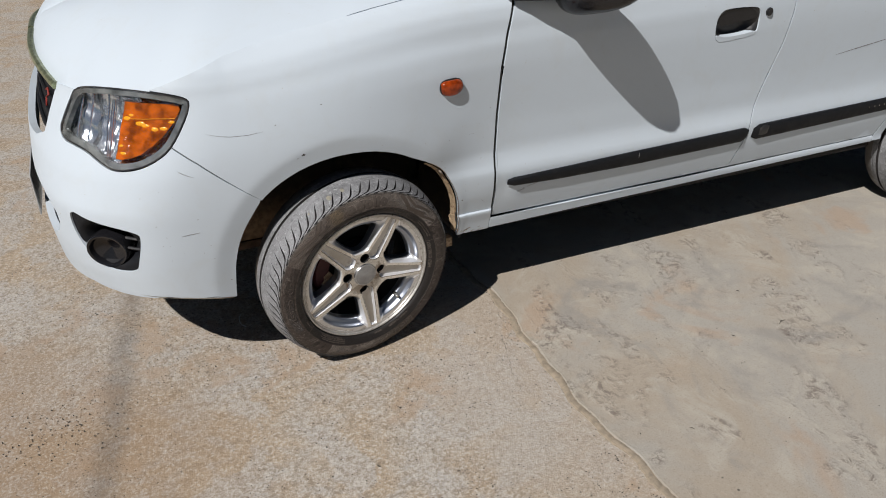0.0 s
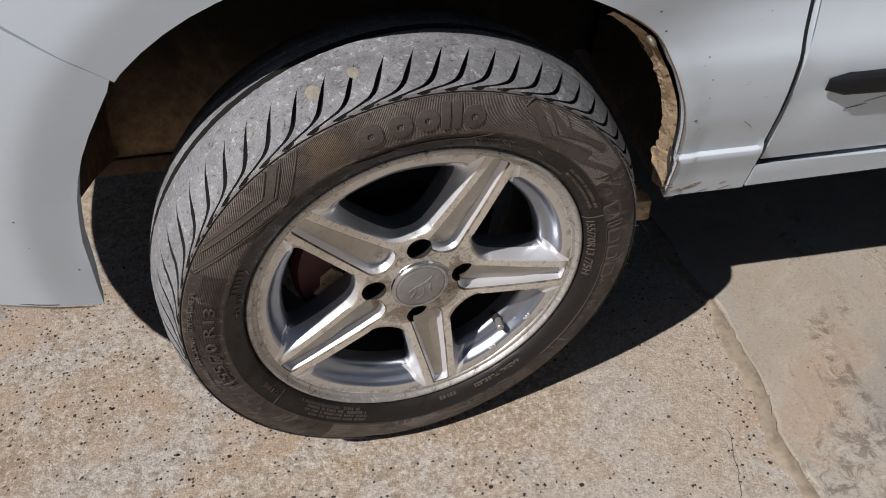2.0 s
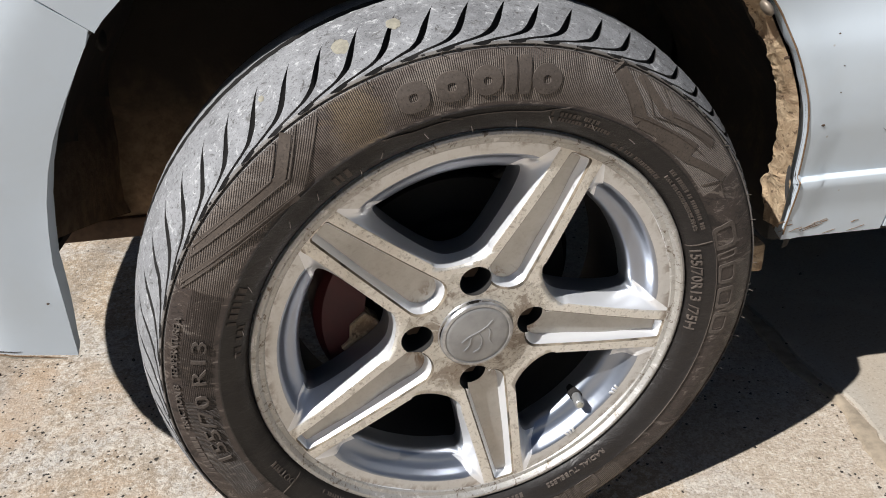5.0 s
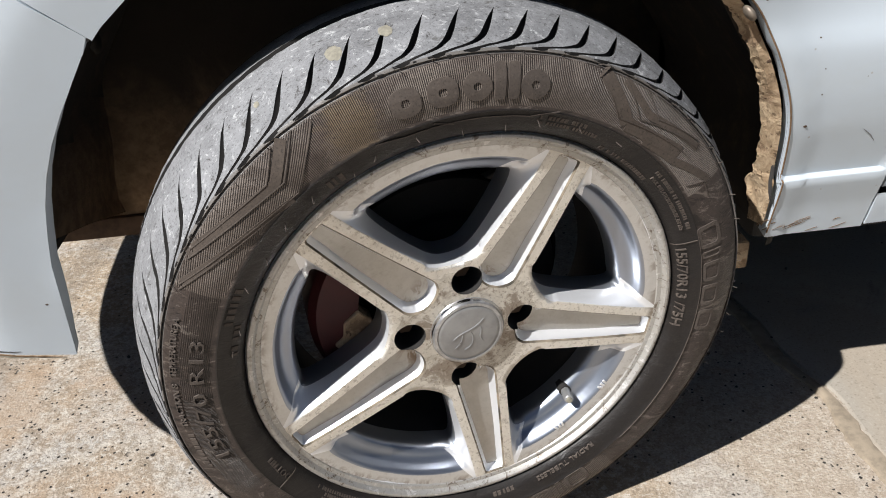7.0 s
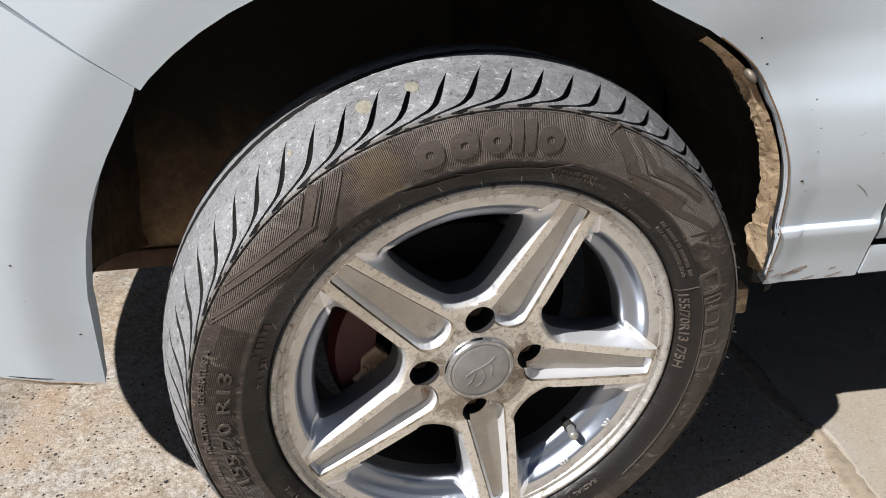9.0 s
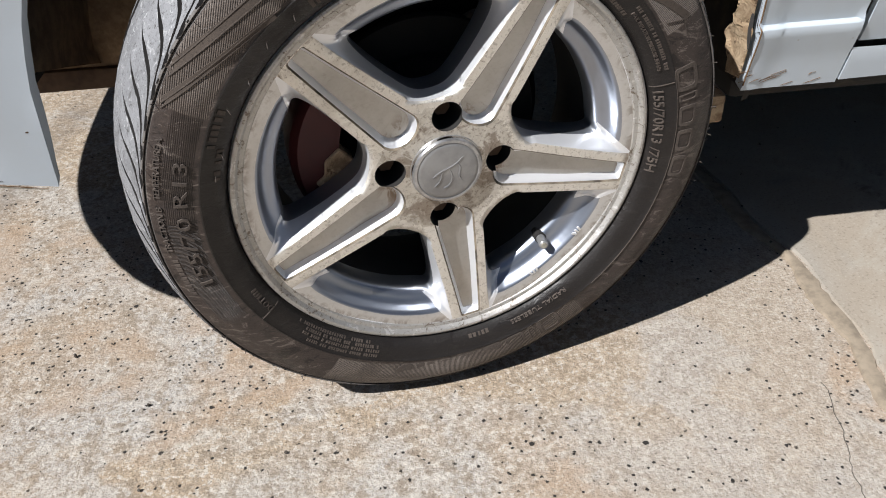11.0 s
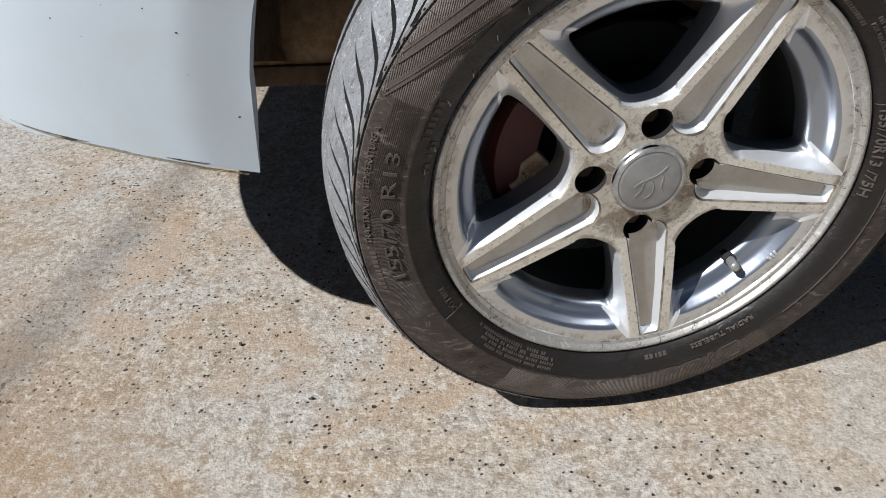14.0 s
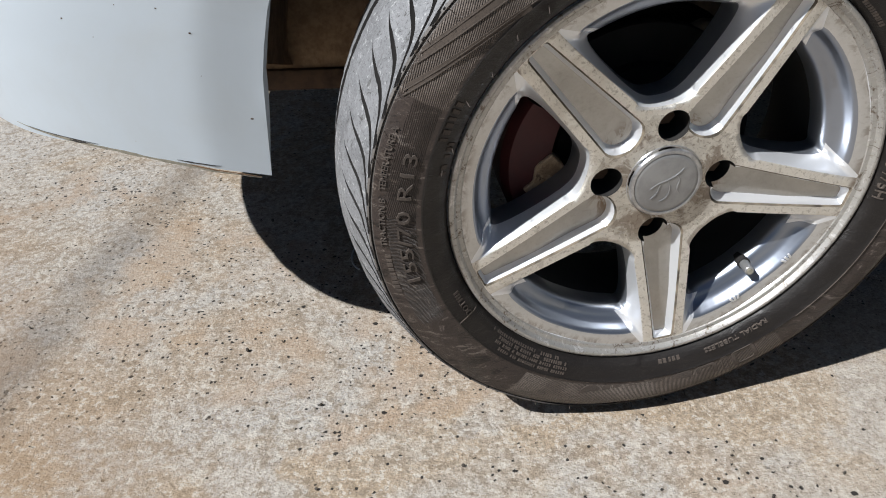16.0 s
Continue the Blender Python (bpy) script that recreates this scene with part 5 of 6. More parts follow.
def lay_on_wall(bm, phi, r_mid, lift, thick=.0013):
    """Bends flat letters (x along, y up) onto the tyre's outer wall, tops outwards; phi is the angle of x = 0."""
    bmesh.ops.subdivide_edges(bm, edges=[e for e in bm.edges if e.calc_length() > .004], cuts=2, use_grid_fill=False)
    bmesh.ops.triangulate(bm, faces=bm.faces)
    for v in bm.verts:
        a, r = radians(phi) - v.co.x / r_mid, r_mid + v.co.y
        v.co = Vector((r * math.cos(a), wall_y(r) - lift, r * math.sin(a)))
    bmesh.ops.recalc_face_normals(bm, faces=bm.faces)
    for f in bm.faces:
        if f.normal.y > 0:
            f.normal_flip()
    g = bmesh.ops.extrude_face_region(bm, geom=list(bm.faces))
    for v in [x for x in g["geom"] if isinstance(x, bmesh.types.BMVert)]:
        v.co.y -= thick
    return bm


def text_flat(words, height, width=None):
    """Built-in letters as a flat bmesh, centred on the origin."""
    cu = bpy.data.curves.new("letters", "FONT")
    cu.body, cu.size, cu.resolution_u = words, 1.0, 2
    tmp = new("letters", cu)
    me = bpy.data.meshes.new_from_object(tmp.evaluated_get(bpy.context.evaluated_depsgraph_get()))
    bpy.data.objects.remove(tmp)
    bm = bmesh.new()
    bm.from_mesh(me)
    bpy.data.meshes.remove(me)
    xs, ys = [v.co.x for v in bm.verts], [v.co.y for v in bm.verts]
    sy = height / (max(ys) - min(ys))
    sx = width / (max(xs) - min(xs)) if width else sy
    cx, cy = (max(xs) + min(xs)) / 2, (max(ys) + min(ys)) / 2
    for v in bm.verts:
        v.co = Vector(((v.co.x - cx) * sx, (v.co.y - cy) * sy, 0))
    bmesh.ops.remove_doubles(bm, verts=bm.verts, dist=1e-5)
    return bm


def bars_flat(count, height, width, seed=1):
    """A row of plain bars in place of writing too small to read."""
    rnd = random.Random(seed)
    bm = bmesh.new()
    pitch = width / count
    for k in range(count):
        w = pitch * rnd.uniform(.45, .8)
        if rnd.random() < .14:
            continue
        x0 = -width / 2 + k * pitch
        bm.faces.new([bm.verts.new(p) for p in ((x0, -height / 2, 0), (x0 + w, -height / 2, 0), (x0 + w, height / 2, 0), (x0, height / 2, 0))])
    return bm


def blob_flat(shapes):
    """Rounded plain shapes: (x, y, half width, half height, roundness, hole)."""
    bm = bmesh.new()
    for x, y, hw, hh, e, hole in shapes:
        n = 36
        outer = []
        for k in range(n):
            a = 2 * math.pi * k / n
            c, s = math.cos(a), math.sin(a)
            outer.append((x + hw * math.copysign(abs(c) ** e, c), y + hh * math.copysign(abs(s) ** e, s)))
        rings = [[bm.verts.new((x + (px - x) * f, y + (py - y) * f, 0)) for px, py in outer] for f in ((1, .9, hole) if hole else (1, .85, .6, .3))]
        for ra, rb in zip(rings, rings[1:]):
            for k in range(n):
                bm.faces.new((ra[k], ra[(k + 1) % n], rb[(k + 1) % n], rb[k]))
        if not hole:
            bm.faces.new(rings[-1])
    return bm


def arc_line(phi0, phi1, r0, r1, half, steps=24):
    """A thin raised line on the wall from one angle and radius to another, flat in polar space."""
    bm = bmesh.new()
    prev = None
    for k in range(steps + 1):
        f = k / steps
        a, r = radians(phi0 + (phi1 - phi0) * f), r0 + (r1 - r0) * f
        t = Vector((-math.sin(a), math.cos(a))) * radians(phi1 - phi0) * r + Vector((math.cos(a), math.sin(a))) * (r1 - r0)
        t.normalize()
        row = []
        for s in (-1, 1):
            x, z = r * math.cos(a) - t.y * half * s, r * math.sin(a) + t.x * half * s
            row.append(bm.verts.new((x, wall_y(math.hypot(x, z)) - (.0009 if half < .002 else .0005), z)))
        if prev:
            bm.faces.new((prev[0], prev[1], row[1], row[0]))
        prev = row
    bmesh.ops.recalc_face_normals(bm, faces=bm.faces)
    g = bmesh.ops.extrude_face_region(bm, geom=list(bm.faces))
    for v in [x for x in g["geom"] if isinstance(x, bmesh.types.BMVert)]:
        v.co.y += .0016
    return bm


def trough_half(r):
    return .0190 + (.0098 - .0190) * min(1.0, max(0.0, (r - .060) / .114))


def rib_half(r):
    return trough_half(r) + .0078


def front_y(r):
    """Height of the wheel's face: it sinks a little towards the hub."""
    return .0095 * (1 - min(1.0, max(0.0, (r - .060) / .114))) ** 1.4


def turned(p, deg):
    c, s_ = math.cos(radians(deg)), math.sin(radians(deg))
    return (p[0] * c - p[1] * s_, p[0] * s_ + p[1] * c)


def trough_loop(shrink=0.0):
    """Outline of the trough between a spoke's ribs, along local +x."""
    end, tip = .0440 + shrink, .1722 - shrink * .6
    top = [(r, trough_half(r) - shrink) for r in np.linspace(end + .014, tip - .002, 14)]
    w0, w1 = trough_half(end + .014) - shrink, trough_half(tip) - shrink
    upper = top + [(tip - .0006, w1 - .0006), (tip, w1 - .002)]
    lower = [(x, -y) for x, y in upper[::-1]]
    cap = [(end + .014 * (1 - math.sin(t)), -w0 * math.cos(t)) for t in np.linspace(0, math.pi, 15)[1:-1]]
    return upper + lower + cap


def window_loop():
    """Outline of the opening between two spokes at the level of the ribs, about local +x."""
    side = []
    for r in np.linspace(.060, .1785, 60):
        x, y = turned((r, -rib_half(r)), 36)
        if y > 0:
            side.append((x, y))
    # round off the apex near the hub
    apex = side[0][0]
    side = [p for p in side if p[0] > apex + .0125]
    y0 = side[0][1]
    nose = [(side[0][0] - .0095 * math.sin(t), y0 * math.cos(t)) for t in np.linspace(0, math.pi, 13)[1:-1]]
    side = [p for p in side if math.hypot(*p) < .1772]
    arc_from = math.atan2(side[-1][1], side[-1][0])
    arc = [(.1776 * math.cos(t), .1776 * math.sin(t)) for t in np.linspace(arc_from, -arc_from, 20)[1:-1]]
    other = [(x, -y) for x, y in side]
    return side + arc + other[::-1] + nose[::-1]


BOLTS = [(.0500 * math.cos(radians(b)), .0500 * math.sin(radians(b))) for b in (91, 2, -90, 178)]
HOLE = .0136


def hole_loop():
    """The smaller rounded opening at the bottom of the pocket between two spokes, about local +x."""
    half = [(.0715, .006), (.074, .0135), (.083, .0235), (.094, .0330), (.106, .0425), (.120, .0520), (.130, .0565), (.1345, .0550)]
    tip = math.atan2(.0510, .1345)
    arc = [(.1432 * math.cos(t), .1432 * math.sin(t)) for t in np.linspace(tip - .03, -tip + .03, 14)]
    lp = rounded(half + arc + [(x, -y) for x, y in half[::-1]], 2)
    return lp


def reach(c, ang, loop):
    """Where a ray from c leaves a loop."""
    dx, dy = math.cos(ang), math.sin(ang)
    best = 0.0
    for (ax, ay), (bx, by) in zip(loop, loop[1:] + loop[:1]):
        ex, ey = bx - ax, by - ay
        den = dx * ey - dy * ex
        if abs(den) < 1e-12:
            continue
        t = ((ax - c[0]) * ey - (ay - c[1]) * ex) / den
        u = ((ax - c[0]) * dy - (ay - c[1]) * dx) / den
        if t > 0 and -1e-6 <= u <= 1 + 1e-6:
            best = max(best, t)
    return best


def wheel_face():
    """The cast face, cut into a hub and five spokes: front, troughs, pockets round the openings and bolt holes."""
    troughs = [[turned(p, SPOKE0 + 72 * k) for p in trough_loop()] for k in range(5)]
    shelves = [[turned(p, SPOKE0 + 72 * k) for p in trough_loop(.0014)] for k in range(5)]
    floors = [[turned(p, SPOKE0 + 72 * k) for p in trough_loop(.0050)] for k in range(5)]
    on_floor = [grow(f, .0005) for f in floors]
    on_shelf = [grow(f, .0004) for f in shelves]
    local = window_loop()
    windows = [[turned(p, SPOKE0 + 36 + 72 * k) for p in local] for k in range(5)]
    holes = [[(bx + HOLE * math.cos(2 * math.pi * k / 32), bz + HOLE * math.sin(2 * math.pi * k / 32)) for k in range(32)] for bx, bz in BOLTS]
    rim = [(.1768 * math.cos(2 * math.pi * k / 240), .1768 * math.sin(2 * math.pi * k / 240)) for k in range(240)]
    pts, edges = [], []
    for lp in [rim] + windows + holes + troughs + shelves + floors:
        b = len(pts)
        pts += [Vector(p) for p in lp]
        edges += [(b + i, b + (i + 1) % len(lp)) for i in range(len(lp))]
    marks = [p for lp in troughs + shelves + floors + windows for p in dense(lp, .002)]
    near = np.array(marks)
    step = .0046
    for i in range(-40, 41):
        for j in range(-43, 44):
            q = ((i + .5 * (j % 2)) * step, j * step * .87)
            if math.hypot(*q) > .1735 or any(inside(q, w) for w in windows) or any(math.dist(q, b) < HOLE + .002 for b in BOLTS):
                continue
            if any(inside(q, a) and not inside(q, b) for a, b in zip(troughs, floors)) or np.min((near[:, 0] - q[0]) ** 2 + (near[:, 1] - q[1]) ** 2) < .0017 ** 2:
                continue
            pts.append(Vector(q))
    v2, _, tris, _, _, _ = geometry.delaunay_2d_cdt(pts, edges, [], 0, 1e-6)

    def height(p):
        r = math.hypot(*p)
        a = (math.degrees(math.atan2(p[1], p[0])) - SPOKE0 + 36) % 72 - 36
        along = r * math.cos(radians(a))
        y = front_y(along)
        deep = .0118 * (1 - .3 * min(1.0, max(0, (along - .06) / .114))) + .0007 * math.sin(along * 90)
        if any(inside(p, f) for f in on_floor):
            return y + deep
        if any(inside(p, f) for f in on_shelf):
            return y + .0016
        return y
    ys = [height((p.x, p.y)) for p in v2]
    groups = {}
    for t in tris:
        c = sum((v2[i] for i in t), Vector((0, 0))) / len(t)
        r = c.length
        if r > .1768 or any(inside(c, lp) for lp in windows + holes):
            continue
        a = (math.degrees(math.atan2(c.y, c.x)) - SPOKE0 + 36) % 360
        key = "hub" if r < .062 else int(a // 72)
        # trough floors take the alloy that has grime and shade in its colour
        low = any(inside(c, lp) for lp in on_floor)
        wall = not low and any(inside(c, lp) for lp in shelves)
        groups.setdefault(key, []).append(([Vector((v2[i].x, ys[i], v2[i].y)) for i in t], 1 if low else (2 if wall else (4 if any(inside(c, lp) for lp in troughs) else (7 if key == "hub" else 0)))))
    # pockets: smooth scoops from the ribs down to the openings
    mid, hole = (.118, 0), hole_loop()
    way = [math.atan2(p[1] - mid[1], p[0] - mid[0]) for p in dense(local, .003)]
    way = sorted(set(round(a, 5) for a in way))
    # beside the spokes a smooth scoop; towards the lip a flat dished ring, a step and an inner shelf
    steps = (0, .08, .16, .28, .42, .47, .52, .57, .64, .76, .88, .95, 1.0)
    scoop = [(0, 0), (.10, .0008), (.25, .0030), (.45, .0072), (.65, .0118), (.82, .0170), (.94, .0225), (1, .0275)]
    dish = [(0, 0), (.08, .0003), (.42, .0026), (.47, .0038), (.52, .0072), (.57, .0115), (.64, .0150), (.76, .0172), (.88, .0192), (.95, .0220), (1, .0275)]
    grid = []
    for a in way:
        f0, f1 = reach(mid, a, local), reach(mid, a, hole)
        w = sstep(.162, .1755, math.hypot(mid[0] + f0 * math.cos(a), mid[1] + f0 * math.sin(a)))
        col = []
        for f in steps:
            d = f0 + (f1 - f0) * f
            dy = lerp_table(scoop, f) * (1 - w) + lerp_table(dish, f) * w
            col.append((mid[0] + d * math.cos(a), mid[1] + d * math.sin(a), dy, sstep(.7, 1.0, f)))
        d = f0 + (f1 - f0) * .97
        col.append((mid[0] + d * math.cos(a), mid[1] + d * math.sin(a), .042, 1))
        grid.append(col)
    for k in range(5):
        turn = SPOKE0 + 36 + 72 * k
        for ca, cb in zip(grid, grid[1:] + grid[:1]):
            outer = math.hypot(ca[0][0], ca[0][1]) > .1755 and math.hypot(cb[0][0], cb[0][1]) > .1755
            quad = []
            for u, v in zip(ca, cb):
                pair = []
                for q, first in ((u, ca[0]), (v, cb[0])):
                    x, z = turned((q[0], q[1]), turn)
                    y0 = height(turned((first[0], first[1]), turn))
                    pair.append(Vector((x, (y0 + q[2]) * (1 - q[3]) + max(q[2], y0 * .4 + q[2]) * q[3], z)))
                quad.append(pair)
            c = turned(((ca[0][0] + cb[0][0]) / 2, (ca[0][1] + cb[0][1]) / 2), turn)
            a = (math.degrees(math.atan2(c[1], c[0])) - SPOKE0 + 36) % 360
            # deeper rows take the darker alloys, so the pocket's shade is painted in
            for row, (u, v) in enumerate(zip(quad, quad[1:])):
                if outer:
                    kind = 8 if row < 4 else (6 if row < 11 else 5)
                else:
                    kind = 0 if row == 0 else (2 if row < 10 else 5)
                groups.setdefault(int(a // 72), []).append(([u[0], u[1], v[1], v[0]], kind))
    # bolt hole walls coloured near black for the shade inside them
    for hole_lp, b in zip(holes, BOLTS):
        n = len(hole_lp)
        for i in range(n):
            j = (i + 1) % n
            p, q = hole_lp[i], hole_lp[j]
            pi, qi = [(b[0] + (x[0] - b[0]) * .9, b[1] + (x[1] - b[1]) * .9) for x in (p, q)]
            groups["hub"].append(([Vector((p[0], height(p), p[1])), Vector((q[0], height(q), q[1])), Vector((qi[0], .042, qi[1])), Vector((pi[0], .042, pi[1]))], 3))
    made = {}
    for key, polys in groups.items():
        bm = bmesh.new()
        for vs, kind in polys:
            f = bm.faces.new([bm.verts.new(v) for v in vs])
            f.material_index = kind
        bmesh.ops.remove_doubles(bm, verts=bm.verts, dist=2e-5)
        bmesh.ops.recalc_face_normals(bm, faces=bm.faces)
        me = bpy.data.meshes.new("wheel_face")
        if sum(f.normal.y * f.calc_area() for f in bm.faces) > 0:
            bmesh.ops.reverse_faces(bm, faces=bm.faces)
        bm.to_mesh(me)
        bm.free()
        for m in (M_DIRTY, M_TROUGH, M_ALLOY, M_SIPE_SHADE, M_GRIME, M_POCKET_SHADE, M_BARREL_SHADE, M_HUB, M_DISH):
            me.materials.append(m)
        me.polygons.foreach_set("use_smooth", [True] * len(me.polygons))
        me.set_sharp_from_angle(angle=radians(32))
        made[key] = me
    return made


FACE = wheel_face()


def build_wheel(pose_m, name, label, steered):
    # the barrel of the rim, from the outer lip to the back
    prof = [(.1835, .010), (.1842, .002), (.1840, -.0034), (.1830, -.0050), (.1812, -.0056), (.1795, -.0052), (.1782, -.0036), (.1768, -.0012), (.1735, -.0003), (.1722, .0012),
            (.1712, .006), (.1690, .0105), (.1640, .0150), (.1612, .0185), (.1600, .024), (.1580, .030), (.1520, .036), (.1490, .040), (.1475, .050), (.1465, .075), (.1475, .11), (.156, .125), (.170, .132), (.183, .134)]
    v, f = revolve(prof, 160)
    n = 160
    # innermost rows near black: the shade deep in the barrel is painted on
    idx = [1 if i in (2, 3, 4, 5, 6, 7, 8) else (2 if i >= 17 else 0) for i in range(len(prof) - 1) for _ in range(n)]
    me = mesh_from("rim", v, f, [M_ALLOY, M_LIP, M_SIPE_SHADE], idx, sharp=30)
    wheel = attach(name, me, car, label, m=pose_m)
    inv = WORLD_OF[wheel.name]

    def sub(nm, me_or_bm, mat=None, lab="", m=None, sharp=35):
        mm = inv @ (m or Matrix())
        if isinstance(me_or_bm, bmesh.types.BMesh):
            return part(nm, me_or_bm, mat, wheel, lab, mm, sharp)
        return attach(nm, me_or_bm, wheel, lab, mm)
    sub("tyre", tyre_mesh(inv, inv.translation.z), lab="worn dusty black tyre with curved tread grooves")
    for k in range(5):
        sub("spoke", FACE[k], lab="silver double-ribbed spoke with a grimy trough, darkened for its shade")
    sub("hub", FACE["hub"], lab="dirty cast hub with deep bolt holes")
    for bx, bz in BOLTS:
        v, f = revolve([(.0, .026), (.0075, .0265), (.0085, .029), (.0085, .036), (.0105, .037), (.0105, .040)], 6)
        sub("wheel_nut", mesh_from("wheel_nut", v, f, M_RUST, smooth=False), lab="rusty wheel nut deep in its hole", m=Matrix.Translation((bx, 0, bz)))
    v, f = revolve([(.0, .0030), (.0240, .0032), (.0262, .0036), (.0272, .0042), (.0282, .0036), (.0304, .0040), (.0318, .0058), (.0322, .0090), (.0330, .0100), (.0352, .0105)], 64)
    sub("centre_cap", mesh_from("centre_cap", v, f, [M_CAP, M_WORN, M_CHROME], [(2 if i == 6 else 1) if i >= 4 else 0 for i in range(9) for _ in range(64)]), lab="grey centre cap with a polished rim")
    # the cap's emblem as plain raised strokes
    for pts in (((-.014, -.004), (-.008, .001), (.000, .004), (.007, .008), (.012, .014)), ((.000, .004), (.004, -.004), (.002, -.013), (-.004, -.016)), ((-.006, .000), (-.007, -.008), (-.012, -.013)),
                ((.007, .008), (.011, .004), (.009, -.004), (.012, -.009))):
        sub("emblem_stroke", tube([(x, .0030, z) for x, z in rounded(list(pts), 2, False)], .0006, 6), M_CAP)
    # valve
    va = radians(-45)
    root = Vector((.151 * math.cos(va), .030, .151 * math.sin(va)))
    tip = Vector((.1425 * math.cos(va), .0035, .1425 * math.sin(va)))
    bm = tube([root, root.lerp(tip, .25), root.lerp(tip, .42)], [.0085, .0075, .0055], 14)
    sub("valve_base", bm, M_SIPE_SHADE, "black rubber valve base")
    bm = tube([root.lerp(tip, .40), root.lerp(tip, .97), tip], [.0046, .0044, .0036], 14)
    sub("valve_stem", bm, M_CAP, "grey valve stem")
    bm = tube([tip, tip + (tip - root).normalized() * .0015], [.0028, .0024], 12)
    sub("valve_tip", bm, M_SPOT)
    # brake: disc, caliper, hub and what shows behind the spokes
    # disc and backing plate have the shade behind the spokes in their colour
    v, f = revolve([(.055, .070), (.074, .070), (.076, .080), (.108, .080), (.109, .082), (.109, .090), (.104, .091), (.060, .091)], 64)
    sub("brake_disc", mesh_from("brake_disc", v, f, M_DISC), lab="worn brake disc, coloured near black for the shade behind the spokes")
    v, f = revolve([(.0, .046), (.030, .046), (.034, .050), (.050, .056), (.056, .062), (.058, .09), (.03, .14), (.0, .14)], 40)
    sub("axle_hub", mesh_from("axle_hub", v, f, M_RUST), lab="rusty axle hub")
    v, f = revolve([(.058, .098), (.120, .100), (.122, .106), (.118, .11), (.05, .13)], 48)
    sub("backing_plate", mesh_from("backing_plate", v, f, M_SPOKE_SHADE), lab="backing plate coloured near black for the shade behind the spokes")
    v, f = [], []
    prof = [(.086, .050), (.122, .050), (.128, .058), (.128, .092), (.122, .100), (.086, .100), (.084, .090), (.084, .060)]
    for k in range(13):
        a = radians(152 + 4.2 * k)
        e = .85 + .15 * math.sin(math.pi * k / 12)
        for r, y in prof:
            r = .106 + (r - .106) * e
            v.append((r * math.cos(a), y, r * math.sin(a)))
    f = grid_faces(13, len(prof), True) + [tuple(range(len(prof))), tuple(range(12 * len(prof), 13 * len(prof)))[::-1]]
    bm = bmesh.new()
    mesh_tmp = mesh_from("caliper", v, f, M_CALIPER)
    bm.from_mesh(mesh_tmp)
    bpy.data.meshes.remove(mesh_tmp)
    sub("brake_caliper", bm, M_CALIPER, "dark red brake caliper")
    if not steered:
        return wheel
    def plate(outline, y0, y1, nm, mat, lab):
        bm = bmesh.new()
        bm.faces.new([bm.verts.new((x, y0, z)) for x, z in outline])
        bmesh.ops.recalc_face_normals(bm, faces=bm.faces)
        g = bmesh.ops.extrude_face_region(bm, geom=list(bm.faces))
        for q in [e for e in g["geom"] if isinstance(e, bmesh.types.BMVert)]:
            q.co.y = y1
        bmesh.ops.recalc_face_normals(bm, faces=bm.faces)
        bmesh.ops.bevel(bm, geom=list(bm.edges), offset=.0012, segments=1, affect="EDGES")
        sub(nm, bm, mat, lab)
    plate([(-.086, .010), (-.074, -.001), (-.072, -.020), (-.092, -.044), (-.108, -.023), (-.100, -.016), (-.099, -.002)], .047, .062, "caliper_bracket", M_MUD, "tan mud-coloured caliper bracket")
    # an added plate whose brown stands for the sunlit part of the disc
    ring = [(.122, 44), (.122, 52), (.121, 60), (.116, 66), (.104, 72), (.092, 70), (.080, 60), (.078, 50), (.090, 44)]
    plate([(r * math.cos(radians(b)), r * math.sin(radians(b))) for r, b in ring], .084, .094, "steering_knuckle", M_LIT_DISC, "added brown plate standing for the sunlit part of the brake disc")
    # writing and marks on the outer wall
    for words, phi, r, h, w, lift in (("155/70 R13", -179.0, .2205, .0105, .117, .0), ("TEMPERATURE A", 168.0, .2370, .0046, .053, .0), ("TRACTION B", -178.6, .2365, .0046, .044, .0),
                                      ("155/70R13 /75H", 6.0, .1915, .0075, .083, .0), ("MAX. INFLATION PRESSURE 350 kPa", 34.0, .1950, .0030, .064, .0),
                                      ("RADIAL TUBELESS", -60.0, .1930, .0038, .064, .0), ("DOT", -149.5, .1945, .0052, .016, .0)):
        sub("sidewall_writing", lay_on_wall(text_flat(words, h, w), phi, r, lift), M_LETTER, "raised rubber letters")
    for phi, r, h, w, c in ((-166.6, .2355, .0044, .042, 9), (34.0, .2005, .0030, .070, 28), (-154, .1945, .0046, .012, 4), (158, .2005, .0060, .040, 7), (166, .1930, .0048, .030, 6), (72, .2010, .0032, .040, 12),
                            (70, .1965, .0028, .050, 18), (-123, .2010, .0026, .085, 34), (-123, .1965, .0026, .085, 34), (-123, .1925, .0026, .085, 34), (-126, .1890, .0022, .080, 30), (122, .1960, .0075, .014, 3),
                            (52, .1900, .0030, .055, 20), (-80, .1915, .0036, .022, 5)):
        tagged(sub("sidewall_mark", lay_on_wall(bars_flat(c, h, w, int(phi * 7 + r * 1e4)), phi, r, 0, .0006), M_LETTER), "raised marks too fine to read", kind="stuff")
    # maker's mark as plain rounded shapes, twice round the wall
    mark = [(-.043, -.001, .0108, .0098, .75, .28), (-.0165, -.001, .0108, .0098, .75, .28), (.008, -.001, .0104, .0098, 1, .28), (.0245, .0012, .0040, .0125, .3, 0), (.0345, .0012, .0040, .0125, .3, 0), (.0505, -.001, .0108, .0102, 1, .28)]
